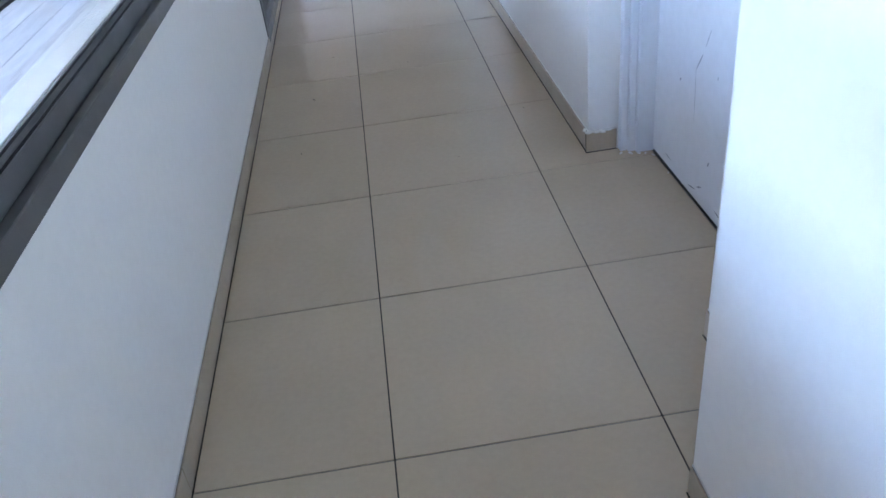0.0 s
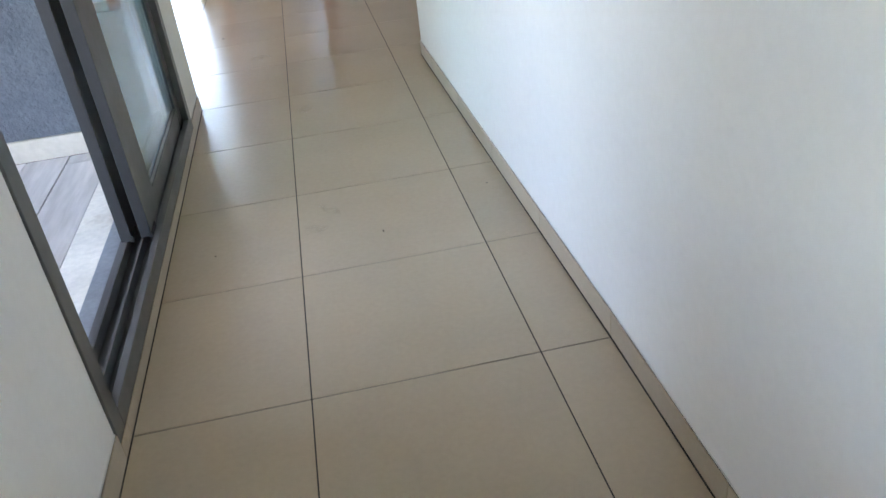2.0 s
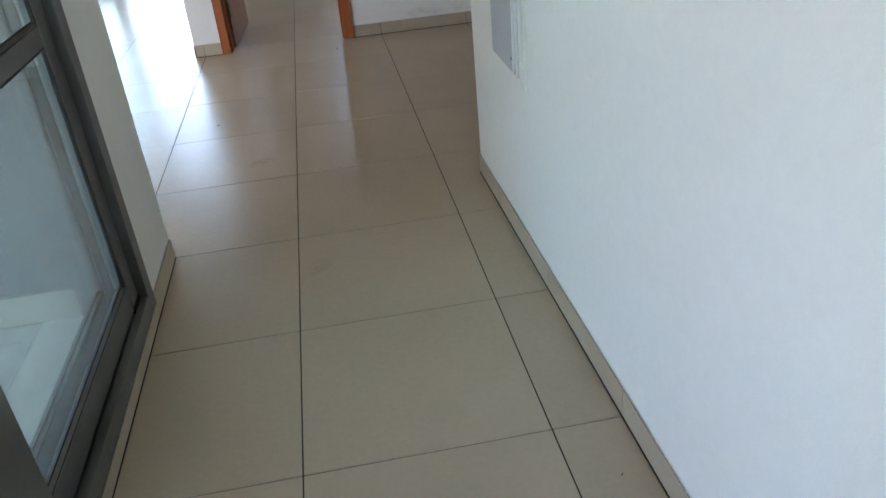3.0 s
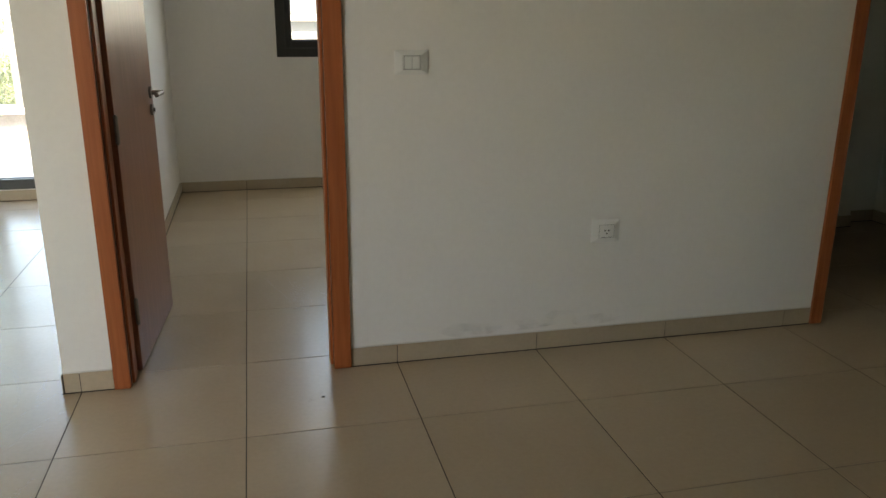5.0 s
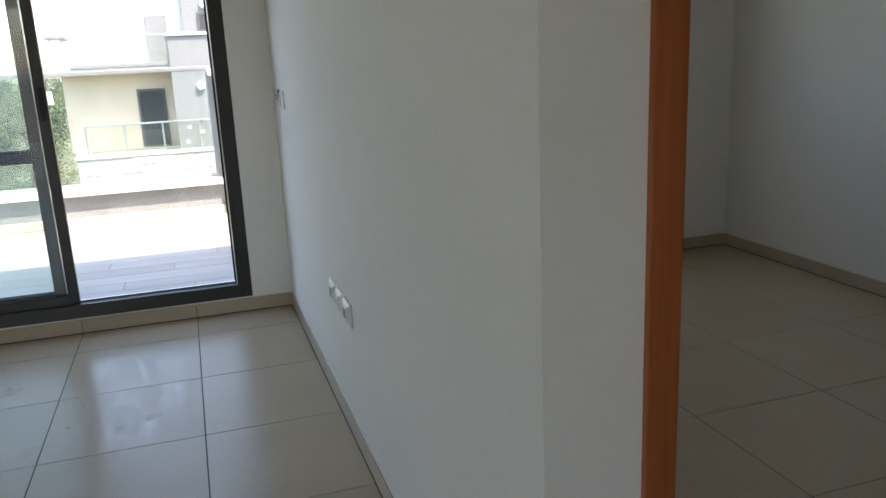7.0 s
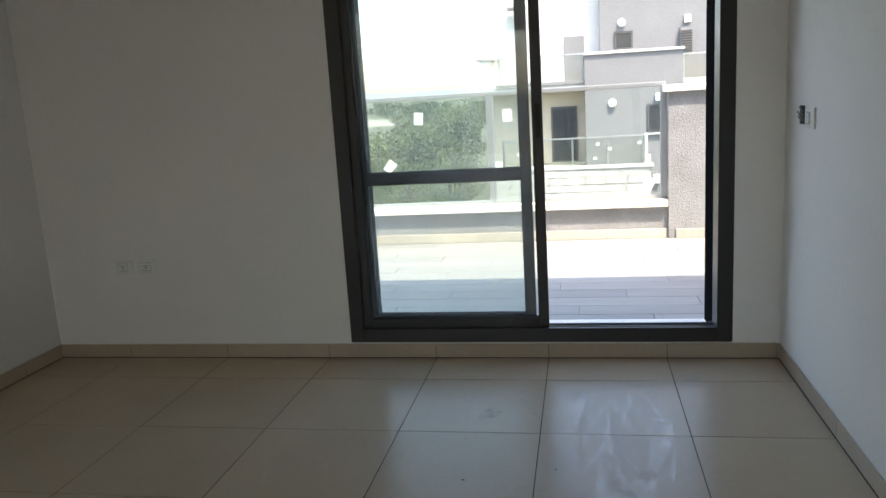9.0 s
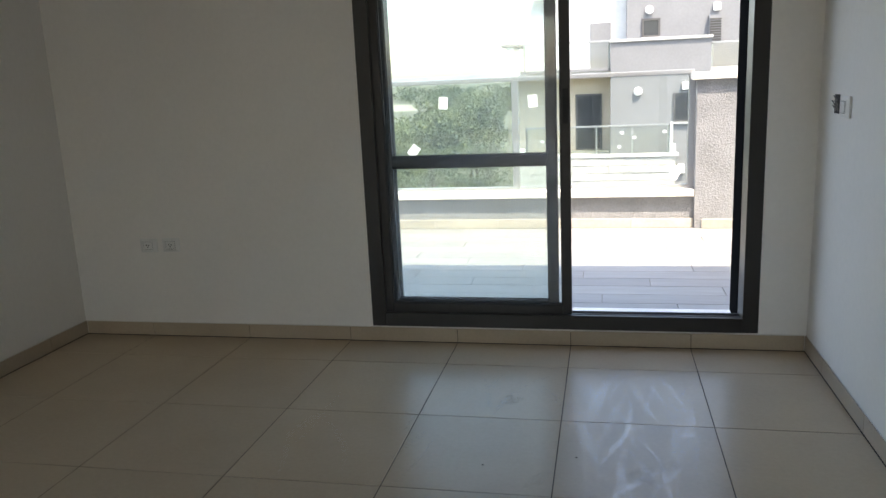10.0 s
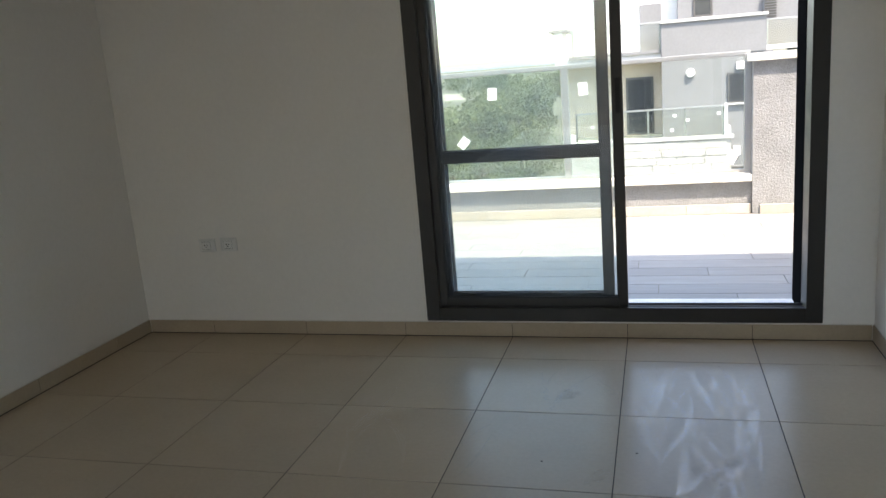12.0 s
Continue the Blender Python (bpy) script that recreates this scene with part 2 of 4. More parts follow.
def mesh_of(bm, name, mat, smooth=False):
    me = bpy.data.meshes.new(name)
    bm.normal_update()
    bm.to_mesh(me)
    bm.free()
    me.materials.append(mat)
    if smooth:
        me.shade_smooth()
    return me


def thing(name, label, category, at=(0, 0, 0), group="", kind="", turn=0.0):
    ob = new(name)
    ob.empty_display_size = 0.1
    ob.matrix_basis = pose(*at, 0, 0, turn)
    return tagged(ob, label, category, group, kind)


def part(name, bm, mat, parent, label="", smooth=False, local=False):
    """Links a bmesh as one mesh under a thing or a part. Its numbers are the world's, unless local."""
    root = parent
    while root.parent:
        root = root.parent
    if not local:
        bm.transform(root.matrix_basis.inverted())
    ob = new(name, mesh_of(bm, name, mat, smooth))
    ob.parent = parent
    return tagged(ob, label)


def solid(name, bm, mat, label, category, kind="structure", smooth=False, group=""):
    """One mesh that is a thing or a piece of the setting by itself."""
    return tagged(new(name, mesh_of(bm, name, mat, smooth)), label, category, group, kind)


# ---- the large structure ----
H = 2.65          # ceiling
OUT = 10.86       # outer face of the back wall
CX0, CX1 = -0.447, 0.797      # corridor
LX0, LX1 = -4.647, -0.657     # living room
LY1, BY1 = 10.520, 10.560     # back walls of living room and bedroom
HY = 7.075                    # hall's back wall
BX0, BX1 = -0.510, 2.376      # bedroom
EY = 4.55                     # hall's near corner on the right
EX = 3.70
YB = -3.60



def east(y):
    """The corridor's right wall runs slightly out of square."""
    return CX1 - 0.0125 * max(0.0, y - 1.8)


def out_of_square(bm):
    for v in bm.verts:
        if v.co.x < 0.9 and v.co.y > 1.8:
            v.co.x += east(v.co.y) - CX1
    return bm


solid("wall_west", boxes(
    (-0.66, CX0, YB, -2.60, -0.04, H), (-0.66, CX0, -2.60, 0.35, -0.04, 0.757), (-0.66, CX0, -2.60, 0.35, 2.15, H),
    (-0.66, CX0, 0.35, 1.72, -0.04, H), (-0.66, CX0, 1.72, 3.82, 2.15, H), (-0.66, CX0, 3.82, 4.20, -0.04, H)),
    PLASTER, "white plastered corridor wall with a window and a sliding door", "wall")
solid("wall_east", out_of_square(boxes(
    (0.58, 1.20, YB, -1.41, 0, H), (CX1, 1.20, -1.41, -0.965, 0, H), (CX1, 1.20, -0.965, 0.085, 2.06, H), (CX1, 1.20, 0.085, 1.8, 0, H), (CX1, 1.20, 1.8, EY, 0, H))),
    PLASTER, "white plastered corridor wall with a recess for a door", "wall")
solid("wall_behind", boxes((-0.66, 1.20, YB - 0.2, YB, 0, H)), PLASTER, "plain white wall closing the corridor", "wall")
# The patio opening is unseen, cut in to let light into the room.
solid("wall_living_south", boxes((LX0 - 0.2, -4.55, 4.00, 4.20, -0.04, H), (-4.55, -1.95, 4.00, 4.20, 2.50, H), (-1.95, -0.66, 4.00, 4.20, -0.04, H)), PLASTER, "white plastered living room wall", "wall")
solid("wall_living_west", boxes((LX0 - 0.2, LX0, 4.20, OUT, -0.04, H)), PLASTER, "white plastered living room wall", "wall")
solid("wall_north", boxes(
    (LX0, -2.868, LY1, OUT, -0.04, H), (-2.868, -0.883, LY1, OUT, -0.04, 0.088), (-2.868, -0.883, LY1, OUT, 2.22, H),
    (-0.883, -0.51, LY1, OUT, -0.04, H)), PLASTER, "white plastered wall round the balcony door", "wall")
solid("wall_bedroom_north", boxes(
    (-0.51, 0.293, BY1, 10.76, -0.04, H), (0.293, 1.522, BY1, 10.76, -0.04, 1.041), (0.293, 1.522, BY1, 10.76, 2.48, H), (1.522, 5.0, BY1, 10.76, -0.04, H)),
    PLASTER, "white plastered bedroom wall with a window", "wall")
solid("wall_partition", boxes((LX1, BX0, 7.235, LY1, 0, H)), PLASTER, "white plastered partition between living room and bedroom", "wall")
solid("wall_hall", boxes(
    (LX1, -0.44, HY, 7.235, 0, H), (-0.44, 0.370, HY, 7.235, 2.08, H), (0.370, 2.58, HY, 7.235, 0, H), (2.58, 3.40, HY, 7.235, 2.08, H), (3.40, EX, HY, 7.235, 0, H)),
    PLASTER, "white plastered hall wall with two door openings", "wall")
solid("wall_bedroom_east", boxes((BX1, 2.50, 7.235, BY1, 0, H)), PLASTER, "white plastered bedroom wall", "wall")
solid("wall_hall_east", boxes((EX, EX + 0.2, EY - 0.2, 7.235, 0, H)), PLASTER, "plain white wall closing the hall", "wall")
solid("wall_hall_south", boxes((1.20, EX, EY - 0.2, EY, 0, H)), PLASTER, "plain white wall closing the hall", "wall")
solid("wall_side_room", boxes((2.50, 3.985, 8.54, 8.75, 0, H), (3.985, 4.45, 8.65, 8.75, 0, H), (4.27, 4.45, 7.235, 8.65, 0, H), (EX + 0.2, 4.45, 7.10, 7.235, 0, H)),
    PLASTER, "white walls of the dark side room", "wall")
solid("ceiling", boxes((LX0 - 0.2, 5.0, YB - 0.2, OUT, H, H + 0.25)), PLASTER, "plain white plastered ceiling", "ceiling")
# Unseen; its height is set so its shadow edge crosses the terrace.
solid("roof_parapet", boxes((LX0 - 0.2, 5.0, OUT - 0.2, OUT, H + 0.25, 3.49)), STUCCO, "stuccoed roof parapet, unseen, added to shade the terrace", "roof")

floor = solid("floor", boxes((-0.60, 1.20, YB, 4.10, -0.10, -0.0022), (LX0, 4.45, 4.10, BY1, -0.10, -0.0022)), GROUT_GREY, "beige porcelain tiled floor with thin dark joints", "floor")


# ---- windows and sliding doors ----
def slider(name, label, category, at, turn, w, h, depth, rim, sashes, metal, guide=0.0, track_top=0.03):
    """An aluminium sliding window: local x along the wall, y outwards, z up. Sashes: (x0, x1, y0, stile, rail_z, glass, handles)."""
    win = thing(name, label, category, at, turn=turn, kind="structure")
    fr = bmesh.new()
    box(fr, 0, rim, -0.006, depth, 0, h, 0.002)
    box(fr, w - rim, w, -0.006, depth, 0, h, 0.002)
    box(fr, rim, w - rim, -0.006, depth, h - rim, h, 0.002)
    box(fr, rim, w - rim, -0.006, 0.016, 0, rim, 0.002)
    box(fr, rim, w - rim, 0.016, depth, 0, rim - track_top)
    part("window_frame", fr, metal, win, local=True)
    for yy in (0.055, 0.105):
        part("track", boxes((rim, w - rim, yy - 0.004, yy + 0.004, rim - track_top, rim - 0.006), bevel=0.001), ALU_LIGHT, win, local=True)
    if guide:
        for xx in (0.0, w - 0.078):
            part("shutter_guide", boxes((xx, xx + 0.078, depth, depth + guide, 0, h), bevel=0.002), GUIDE, win, local=True)
    for x0, x1, y0, stile, rail, glazing, handles, lead, grip in sashes:
        z0, z1, y1 = rim - 0.004, h - rim + 0.01, y0 + 0.036
        sb = bmesh.new()
        for a, b in ((x0, x0 + lead), (x1 - stile, x1)):
            box(sb, a, b, y0, y1, z0, z1, 0.003)
        for a, b in ((z0, z0 + stile), (z1 - stile, z1)):
            box(sb, x0 + lead, x1 - stile, y0 + 0.002, y1 - 0.002, a, b, 0.003)
        cuts = [z0 + stile, z1 - stile]
        if rail:
            box(sb, x0 + lead, x1 - stile, y0 + 0.002, y1 - 0.002, rail - 0.024, rail + 0.024, 0.003)
            cuts = [z0 + stile, rail - 0.024, rail + 0.024, z1 - stile]
        sash = part("sash", sb, metal, win, local=True)
        for a, b in zip(cuts[::2], cuts[1::2]):
            pane = part("pane", boxes((x0 + lead - 0.004, x1 - stile + 0.004, y0 + 0.014, y0 + 0.020, a - 0.004, b + 0.004)), glazing, sash, local=True)
            pane.visible_shadow = False
            gk = bmesh.new()
            for q in ((x0 + lead, x1 - stile, a, a + 0.006), (x0 + lead, x1 - stile, b - 0.006, b), (x0 + lead, x0 + lead + 0.006, a + 0.006, b - 0.006), (x1 - stile - 0.006, x1 - stile, a + 0.006, b - 0.006)):
                box(gk, q[0], q[1], y0 + 0.004, y0 + 0.013, q[2], q[3])
            box(gk, x0 + lead, x1 - stile, y0 + 0.0128, y0 + 0.0137, a, a + 0.016)
            part("gasket", gk, BLACK, sash, local=True)
            bead = boxes((x0 + lead + 0.001, x1 - stile - 0.001, y0 + 0.0035, y0 + 0.0125, a + 0.0062, a + 0.011))
            for v in bead.verts:
                if v.co.z > a + 0.008 and v.co.y < y0 + 0.008:
                    v.co.z = a + 0.0068
            part("glazing_bead", bead, metal, sash, local=True)
        for hx, hz in handles:
            hb = boxes((hx - 0.014, hx + 0.014, y0 - 0.007, y0 - 0.001, hz - grip, hz + grip), bevel=0.002)
            part("handle", hb, BLACK, sash, "black recessed pull handle", local=True)
        # Black rubber seal, widened over the leading edge to stand in for shade.
        if lead > stile:
            part("brush_seal", boxes((x0 - 0.006, x0 - 0.0005, y0 + 0.001, y0 + 0.035, z0, z1)), BLACK, sash, local=True)
        cap = boxes((x0 + 0.002, x0 + stile - 0.004, y0 - 0.003, y0 + 0.012, z0 - 0.010, z0 + 0.014), (x1 - stile + 0.004, x1 - 0.002, y0 - 0.003, y0 + 0.012, z0 - 0.010, z0 + 0.014), bevel=0.001)
        part("end_cap", cap, BLACK, sash, local=True)
    return win


slider("window_1", "dark bronze aluminium balcony door slid half open", "sliding door", (-2.868, LY1, 0.088), 0, 1.985, 2.132, 0.15, 0.075,
       [(0.070, 1.075, 0.022, 0.047, 0.0, CLEAR, [(1.052, 1.145)], 0.047, 0.085), (0.078, 1.006, 0.084, 0.052, 0.873, GLASS, [(0.098, 1.145)], 0.052, 0.085)], ALU, guide=0.24)
slider("window_2", "dark bronze aluminium bedroom sliding window", "window", (0.293, BY1, 1.041), 0, 1.229, 1.439, 0.15, 0.068,
       [(0.062, 0.628, 0.022, 0.052, 0.0, CLEAR, [(0.090, 0.40)], 0.052, 0.07), (0.602, 1.167, 0.084, 0.052, 0.0, CLEAR, [(1.140, 0.40)], 0.052, 0.07)], ALU, guide=0.04)
patio_door = slider("window_3", "grey aluminium sliding door standing half open to the patio", "sliding door", (CX0, 1.72, 0.050), 90, 2.10, 2.10, 0.15, 0.062,
       [(0.945, 2.045, 0.022, 0.080, 0.87, TEAL, [], 0.205, 0.045), (0.935, 2.045, 0.084, 0.080, 0.0, TEAL, [], 0.180, 0.05)], ALU_LIGHT, track_top=0.045)
leading = [c for c in patio_door.children if c.name.startswith("sash")][0]
part("lock_slot", boxes((0.947, 0.961, 0.0185, 0.0225, 0.841, 0.961), bevel=0.001), BLACK, leading, "black lock slot", local=True)
part("lock_hole", tube(bmesh.new(), (0.967, 0.0195, 0.886), (0.967, 0.0225, 0.886), 0.012, 14), BLACK, leading, "round black lock hole", local=True)
slider("window_4", "grey aluminium corridor window over a low wall", "window", (CX0, -2.60, 0.757), 90, 2.95, 1.393, 0.15, 0.042,
       [(0.60, 2.915, 0.0175, 0.047, 0.292, CLEAR, [], 0.047, 0.05), (0.04, 0.68, 0.084, 0.047, 0.292, CLEAR, [], 0.047, 0.05)], ALU_LIGHT)


# ---- room doors ----
def door_frame(name, x0, x1, label):
    """Cherry lining and architraves of a doorway in the hall wall; x0 and x1 are the outer edges of the architraves."""
    d = thing(name, label, "door frame", ((x0 + x1) / 2, HY, 0), kind="structure")
    top = 2.10
    for side, xa, xb in ((1, x0, x0 + 0.058), (-1, x1 - 0.068, x1)):
        part("architrave", boxes((xa, xb, HY - 0.016, HY - 0.0005, 0.002, top), bevel=0.003), JAMB, d)
        inner = xb if side > 0 else xa
        lo, hi = sorted((inner - side * 0.022, inner + side * 0.000))
        part("lining", boxes((lo, hi, HY, 7.185, 0.002, top - 0.05), bevel=0.002), JAMB, d)
        lo, hi = sorted((inner - side * 0.022, inner - side * 0.010))
        part("rebate", boxes((lo, hi, 7.186, 7.250, 0.002, top - 0.05), bevel=0.002), JAMB, d)
        # Black strips painted on as the shade in the lining's grooves.
        lo, hi = sorted((inner - side * 0.003, inner + side * 0.0015))
        part("seal", boxes((lo, hi, HY + 0.006, HY + 0.012, 0.002, top - 0.06), (lo, hi, 7.184, 7.190, 0.002, top - 0.06)), BLACK, d, "dark strips painted as groove shade of the lining")
        lo, hi = sorted((inner, inner + side * 0.010))
        part("stop", boxes((lo, hi, 7.105, 7.183, 0.002, top - 0.06), bevel=0.003), JAMB, d)
    part("strike_plate", boxes((x1 - 0.0700, x1 - 0.0678, 7.195, 7.215, 0.95, 1.06), bevel=0.0008), BLACK, d, "metal strike plate")
    part("head", boxes((x0 + 0.058, x1 - 0.058, HY - 0.016, HY - 0.0005, top - 0.058, top), bevel=0.003), JAMB, d)
    part("head_lining", boxes((x0 + 0.058, x1 - 0.058, HY, 7.250, top - 0.058, top - 0.030), bevel=0.002), JAMB, d)
    return d


frame_1 = door_frame("door_frame_1", -0.482, 0.412, "orange cherry veneer door frame of the bedroom")
frame_2 = door_frame("door_frame_2", 2.540, 3.440, "orange cherry veneer door frame of the dark side room")

LEAF_W = 0.735
door = thing("door_1", "brown veneered bedroom door standing open", "door", (-0.398, 7.205, 0.008), kind="structure", turn=86.0)
part("leaf", boxes((0.0, LEAF_W, 0.0, 0.040, 0.0, 2.03), bevel=0.002), LEAF, door, local=True)
for zz in (0.25, 0.95, 1.80):
    part("hinge", tube(tube(bmesh.new(), (-0.006, -0.004, zz - 0.05), (-0.006, -0.004, zz + 0.05), 0.008), (-0.006, -0.004, zz - 0.055), (-0.006, -0.004, zz + 0.055), 0.005), STEEL, door, "steel hinge", smooth=False, local=True)
for side in (-1, 1):
    face = 0.0 if side < 0 else 0.040
    hb = bmesh.new()
    tube(hb, (LEAF_W - 0.06, face, 1.02), (LEAF_W - 0.06, face + side * 0.010, 1.02), 0.026, 24)
    tube(hb, (LEAF_W - 0.06, face, 1.02), (LEAF_W - 0.06, face + side * 0.058, 1.02), 0.010, 16)
    tube(hb, (LEAF_W - 0.050, face + side * 0.052, 1.02), (LEAF_W - 0.185, face + side * 0.052, 1.02), 0.0095, 16)
    part("handle", hb, STEEL, door, "brushed steel lever handle", local=True)
    part("rosette", tube(tube(bmesh.new(), (LEAF_W - 0.06, face, 0.945), (LEAF_W - 0.06, face + side * 0.010, 0.945), 0.025, 24), (LEAF_W - 0.06, face, 0.945), (LEAF_W - 0.06, face + side * 0.018, 0.945), 0.009, 12), STEEL, door, "steel key rosette", local=True)

# reinforced-room door in its recess
safe = thing("door_2", "white scuffed steel door shut in a recess", "door", (1.02, -0.44, 0), kind="structure")
part("leaf", boxes((1.013, 1.060, -0.945, 0.023, 0.012, 2.04), bevel=0.003), DOOR_PAINT, safe)
part("jamb", boxes((0.955, 1.075, 0.026, 0.083, 0.0, 2.055), (0.930, 0.954, 0.040, 0.083, 0.0, 2.055), (0.905, 0.929, 0.052, 0.083, 0.0, 2.055), bevel=0.004), DOOR_PAINT, safe)
part("jamb", boxes((0.955, 1.075, -0.962, -0.948, 0.0, 2.055), bevel=0.003), DOOR_PAINT, safe)
part("threshold", boxes((1.016, 1.06, -0.945, 0.023, -0.003, 0.010)), BLACK, safe)

SCUFF = material("grey_scuff", (0.30, 0.31, 0.34), 0.7, vary=0.2, scale=40)
scuffs = bmesh.new()
for (ya, za), (yb, zb), w in (((-0.332, 0.473), (-0.292, 0.415), 0.003), ((-0.292, 0.415), (-0.304, 0.256), 0.0014), ((-0.345, 0.50), (-0.372, 0.555), 0.002), ((-0.425, 0.163), (-0.432, 0.178), 0.004),
                             ((-0.439, 0.435), (-0.441, 0.447), 0.003), ((-0.363, 0.06), (-0.395, 0.075), 0.003), ((-0.30, 0.035), (-0.35, 0.045), 0.003), ((-0.50, 0.05), (-0.56, 0.04), 0.004),
                             ((-0.18, 0.34), (-0.186, 0.352), 0.003), ((-0.10, 0.05), (-0.15, 0.045), 0.0025), ((-0.012, 0.60), (-0.020, 0.62), 0.003)):
    d = Vector((0, yb - ya, zb - za)).normalized()
    n = Vector((0, -d.z, d.y)) * w
    a, b = Vector((1.0126, ya, za)), Vector((1.0126, yb, zb))
    scuffs.faces.new([scuffs.verts.new(v) for v in (a - n * 0.4, a + n * 0.4, (a + b) / 2 + n, b + n * 0.3, b - n * 0.3, (a + b) / 2 - n * 0.8)])
part("scuff_marks", scuffs, SCUFF, safe, "grey scuff marks")

# ---- floor tiles ----
T = 0.6
tile_meshes = {}


def slab(w, d, h, bevel):
    """A thin piece with its top edges eased, its corner at the origin and its top at z 0."""
    key = (round(w, 4), round(d, 4), h, bevel)
    if key not in tile_meshes:
        me = bpy.data.meshes.new("slab")
        e = bevel
        vs = [(0, 0, -h), (w, 0, -h), (w, d, -h), (0, d, -h), (0, 0, -e), (w, 0, -e), (w, d, -e), (0, d, -e), (e, e, 0), (w - e, e, 0), (w - e, d - e, 0), (e, d - e, 0)]
        fs = [(8, 9, 10, 11)] + [(i, (i + 1) % 4, 4 + (i + 1) % 4, 4 + i) for i in range(4)] + [(4 + i, 4 + (i + 1) % 4, 8 + (i + 1) % 4, 8 + i) for i in range(4)]
        me.from_pydata(vs, [], fs)
        me.update()
        tile_meshes[key] = me
    return tile_meshes[key]


def lay(name, me, mat, at, parent, tilt=0.0):
    """One piece of a surface; pieces share their mesh."""
    if not me.materials:
        me.materials.append(mat)
    ob = new(name, me)
    ob.matrix_basis = pose(*at, random.uniform(-tilt, tilt), random.uniform(-tilt, tilt), 0)
    ob.parent = parent
    return ob


def lay_floor(i0, i1, j0, j1, x0, x1, y0, y1):
    for i in range(i0, i1):
        for j in range(j0, j1):
            xa, xb = max(i * T, x0), min((i + 1) * T, x1)
            ya, yb = max(j * T, y0), min((j + 1) * T, y1)
            if xb - xa > 0.02 and yb - ya > 0.02:
                lay("floor_tile", slab(xb - xa - 0.0036, yb - ya - 0.0042, 0.009, 0.0008), TILE, (xa + 0.0018, ya + 0.0021, random.uniform(-0.0003, 0)), floor, 0.012)


strips = bmesh.new()
for i in range(-7, 8):
    x = i * T
    y0 = YB if -0.1 < x < 1.0 else 4.2
    box(strips, x - 0.004, x + 0.004, y0, BY1, -0.006, -0.0014)
joint = part("joint", strips, GROUT_DARK, floor)


# ---- skirting ----
def skirting(axis, at, side, a, b, top=0.080, shape=lambda bm: bm):
    """A run of skirting tiles with joints on the floor's grid. axis: along which it runs; side: the way its face looks."""
    mid = ((a + b) / 2, at, 0) if axis == "x" else (at, (a + b) / 2, 0)
    run = thing("baseboard", "beige porcelain skirting tiles along the wall", "baseboard", mid, kind="structure")
    lo = a
    while lo < b - 0.004:
        hi = min(b, (math.floor(lo / T + 1e-4) + 1) * T)
        t0, t1 = sorted((at + side * 0.0035, at + side * 0.0068))
        g = 0.0014
        r = (lo + g, hi - g, t0, t1, 0.004, top) if axis == "x" else (t0, t1, lo + g, hi - g, 0.004, top)
        part("skirting_tile", shape(boxes(r, bevel=0.0008)), SKIRT, run)
        lo = hi
    t0, t1 = sorted((at + side * 0.0005, at + side * 0.0032))
    r = (a, b, t0, t1, top, top + 0.004) if axis == "x" else (t0, t1, a, b, top, top + 0.004)
    part("filler", shape(boxes(r, bevel=0.001)), CAULK, run)
    r = (a, b, t0, t1, -0.002, top - 0.004) if axis == "x" else (t0, t1, a, b, -0.002, top - 0.004)
    part("gap", shape(boxes(r)), GROUT_DARK, run)
    t0, t1 = sorted((at + side * 0.0034, at + side * 0.0092))
    r = (a, b, t0, t1, 0.0006, 0.0022) if axis == "x" else (t0, t1, a, b, 0.0006, 0.0022)
    part("foot_joint", shape(boxes(r)), GROUT_DARK, run)


skirting("y", CX0, 1, YB, 1.72)
skirting("y", CX0, 1, 1.72, 3.82, 0.046)
skirting("y", CX0, 1, 3.82, 4.20)
skirting("y", CX1, -1, 0.085, 1.8)
skirting("y", CX1, -1, 1.8, EY, shape=out_of_square)
skirting("y", CX1, -1, -1.41, -0.965)
skirting("y", 0.58, -1, YB, -1.41)
skirting("x", 0.085, -1, CX1 - 0.010, 0.900)
skirting("x", 4.20, 1, -1.95, CX0)
skirting("x", 4.20, 1, LX0, -4.55)
skirting("y", LX0, 1, 4.21, LY1)
skirting("x", LY1, -1, LX0 + 0.010, LX1 - 0.010)
skirting("y", LX1, -1, HY - 0.010, LY1)
skirting("x", HY, -1, LX1, -0.483)
skirting("x", HY, -1, 0.413, 2.539)
skirting("x", HY, -1, 3.441, EX)
skirting("x", BY1, -1, BX0 + 0.010, BX1 - 0.010)
skirting("y", BX0, 1, 7.24, BY1)
skirting("y", BX1, -1, 7.24, BY1)
skirting("x", 8.54, -1, 2.50, 3.995)
skirting("y", 3.985, 1, 8.55, 8.65)
skirting("x", 8.65, -1, 3.995, 4.27)
skirting("y", 4.27, -1, 7.24, 8.64)
skirting("x", EY, 1, east(EY), EX)


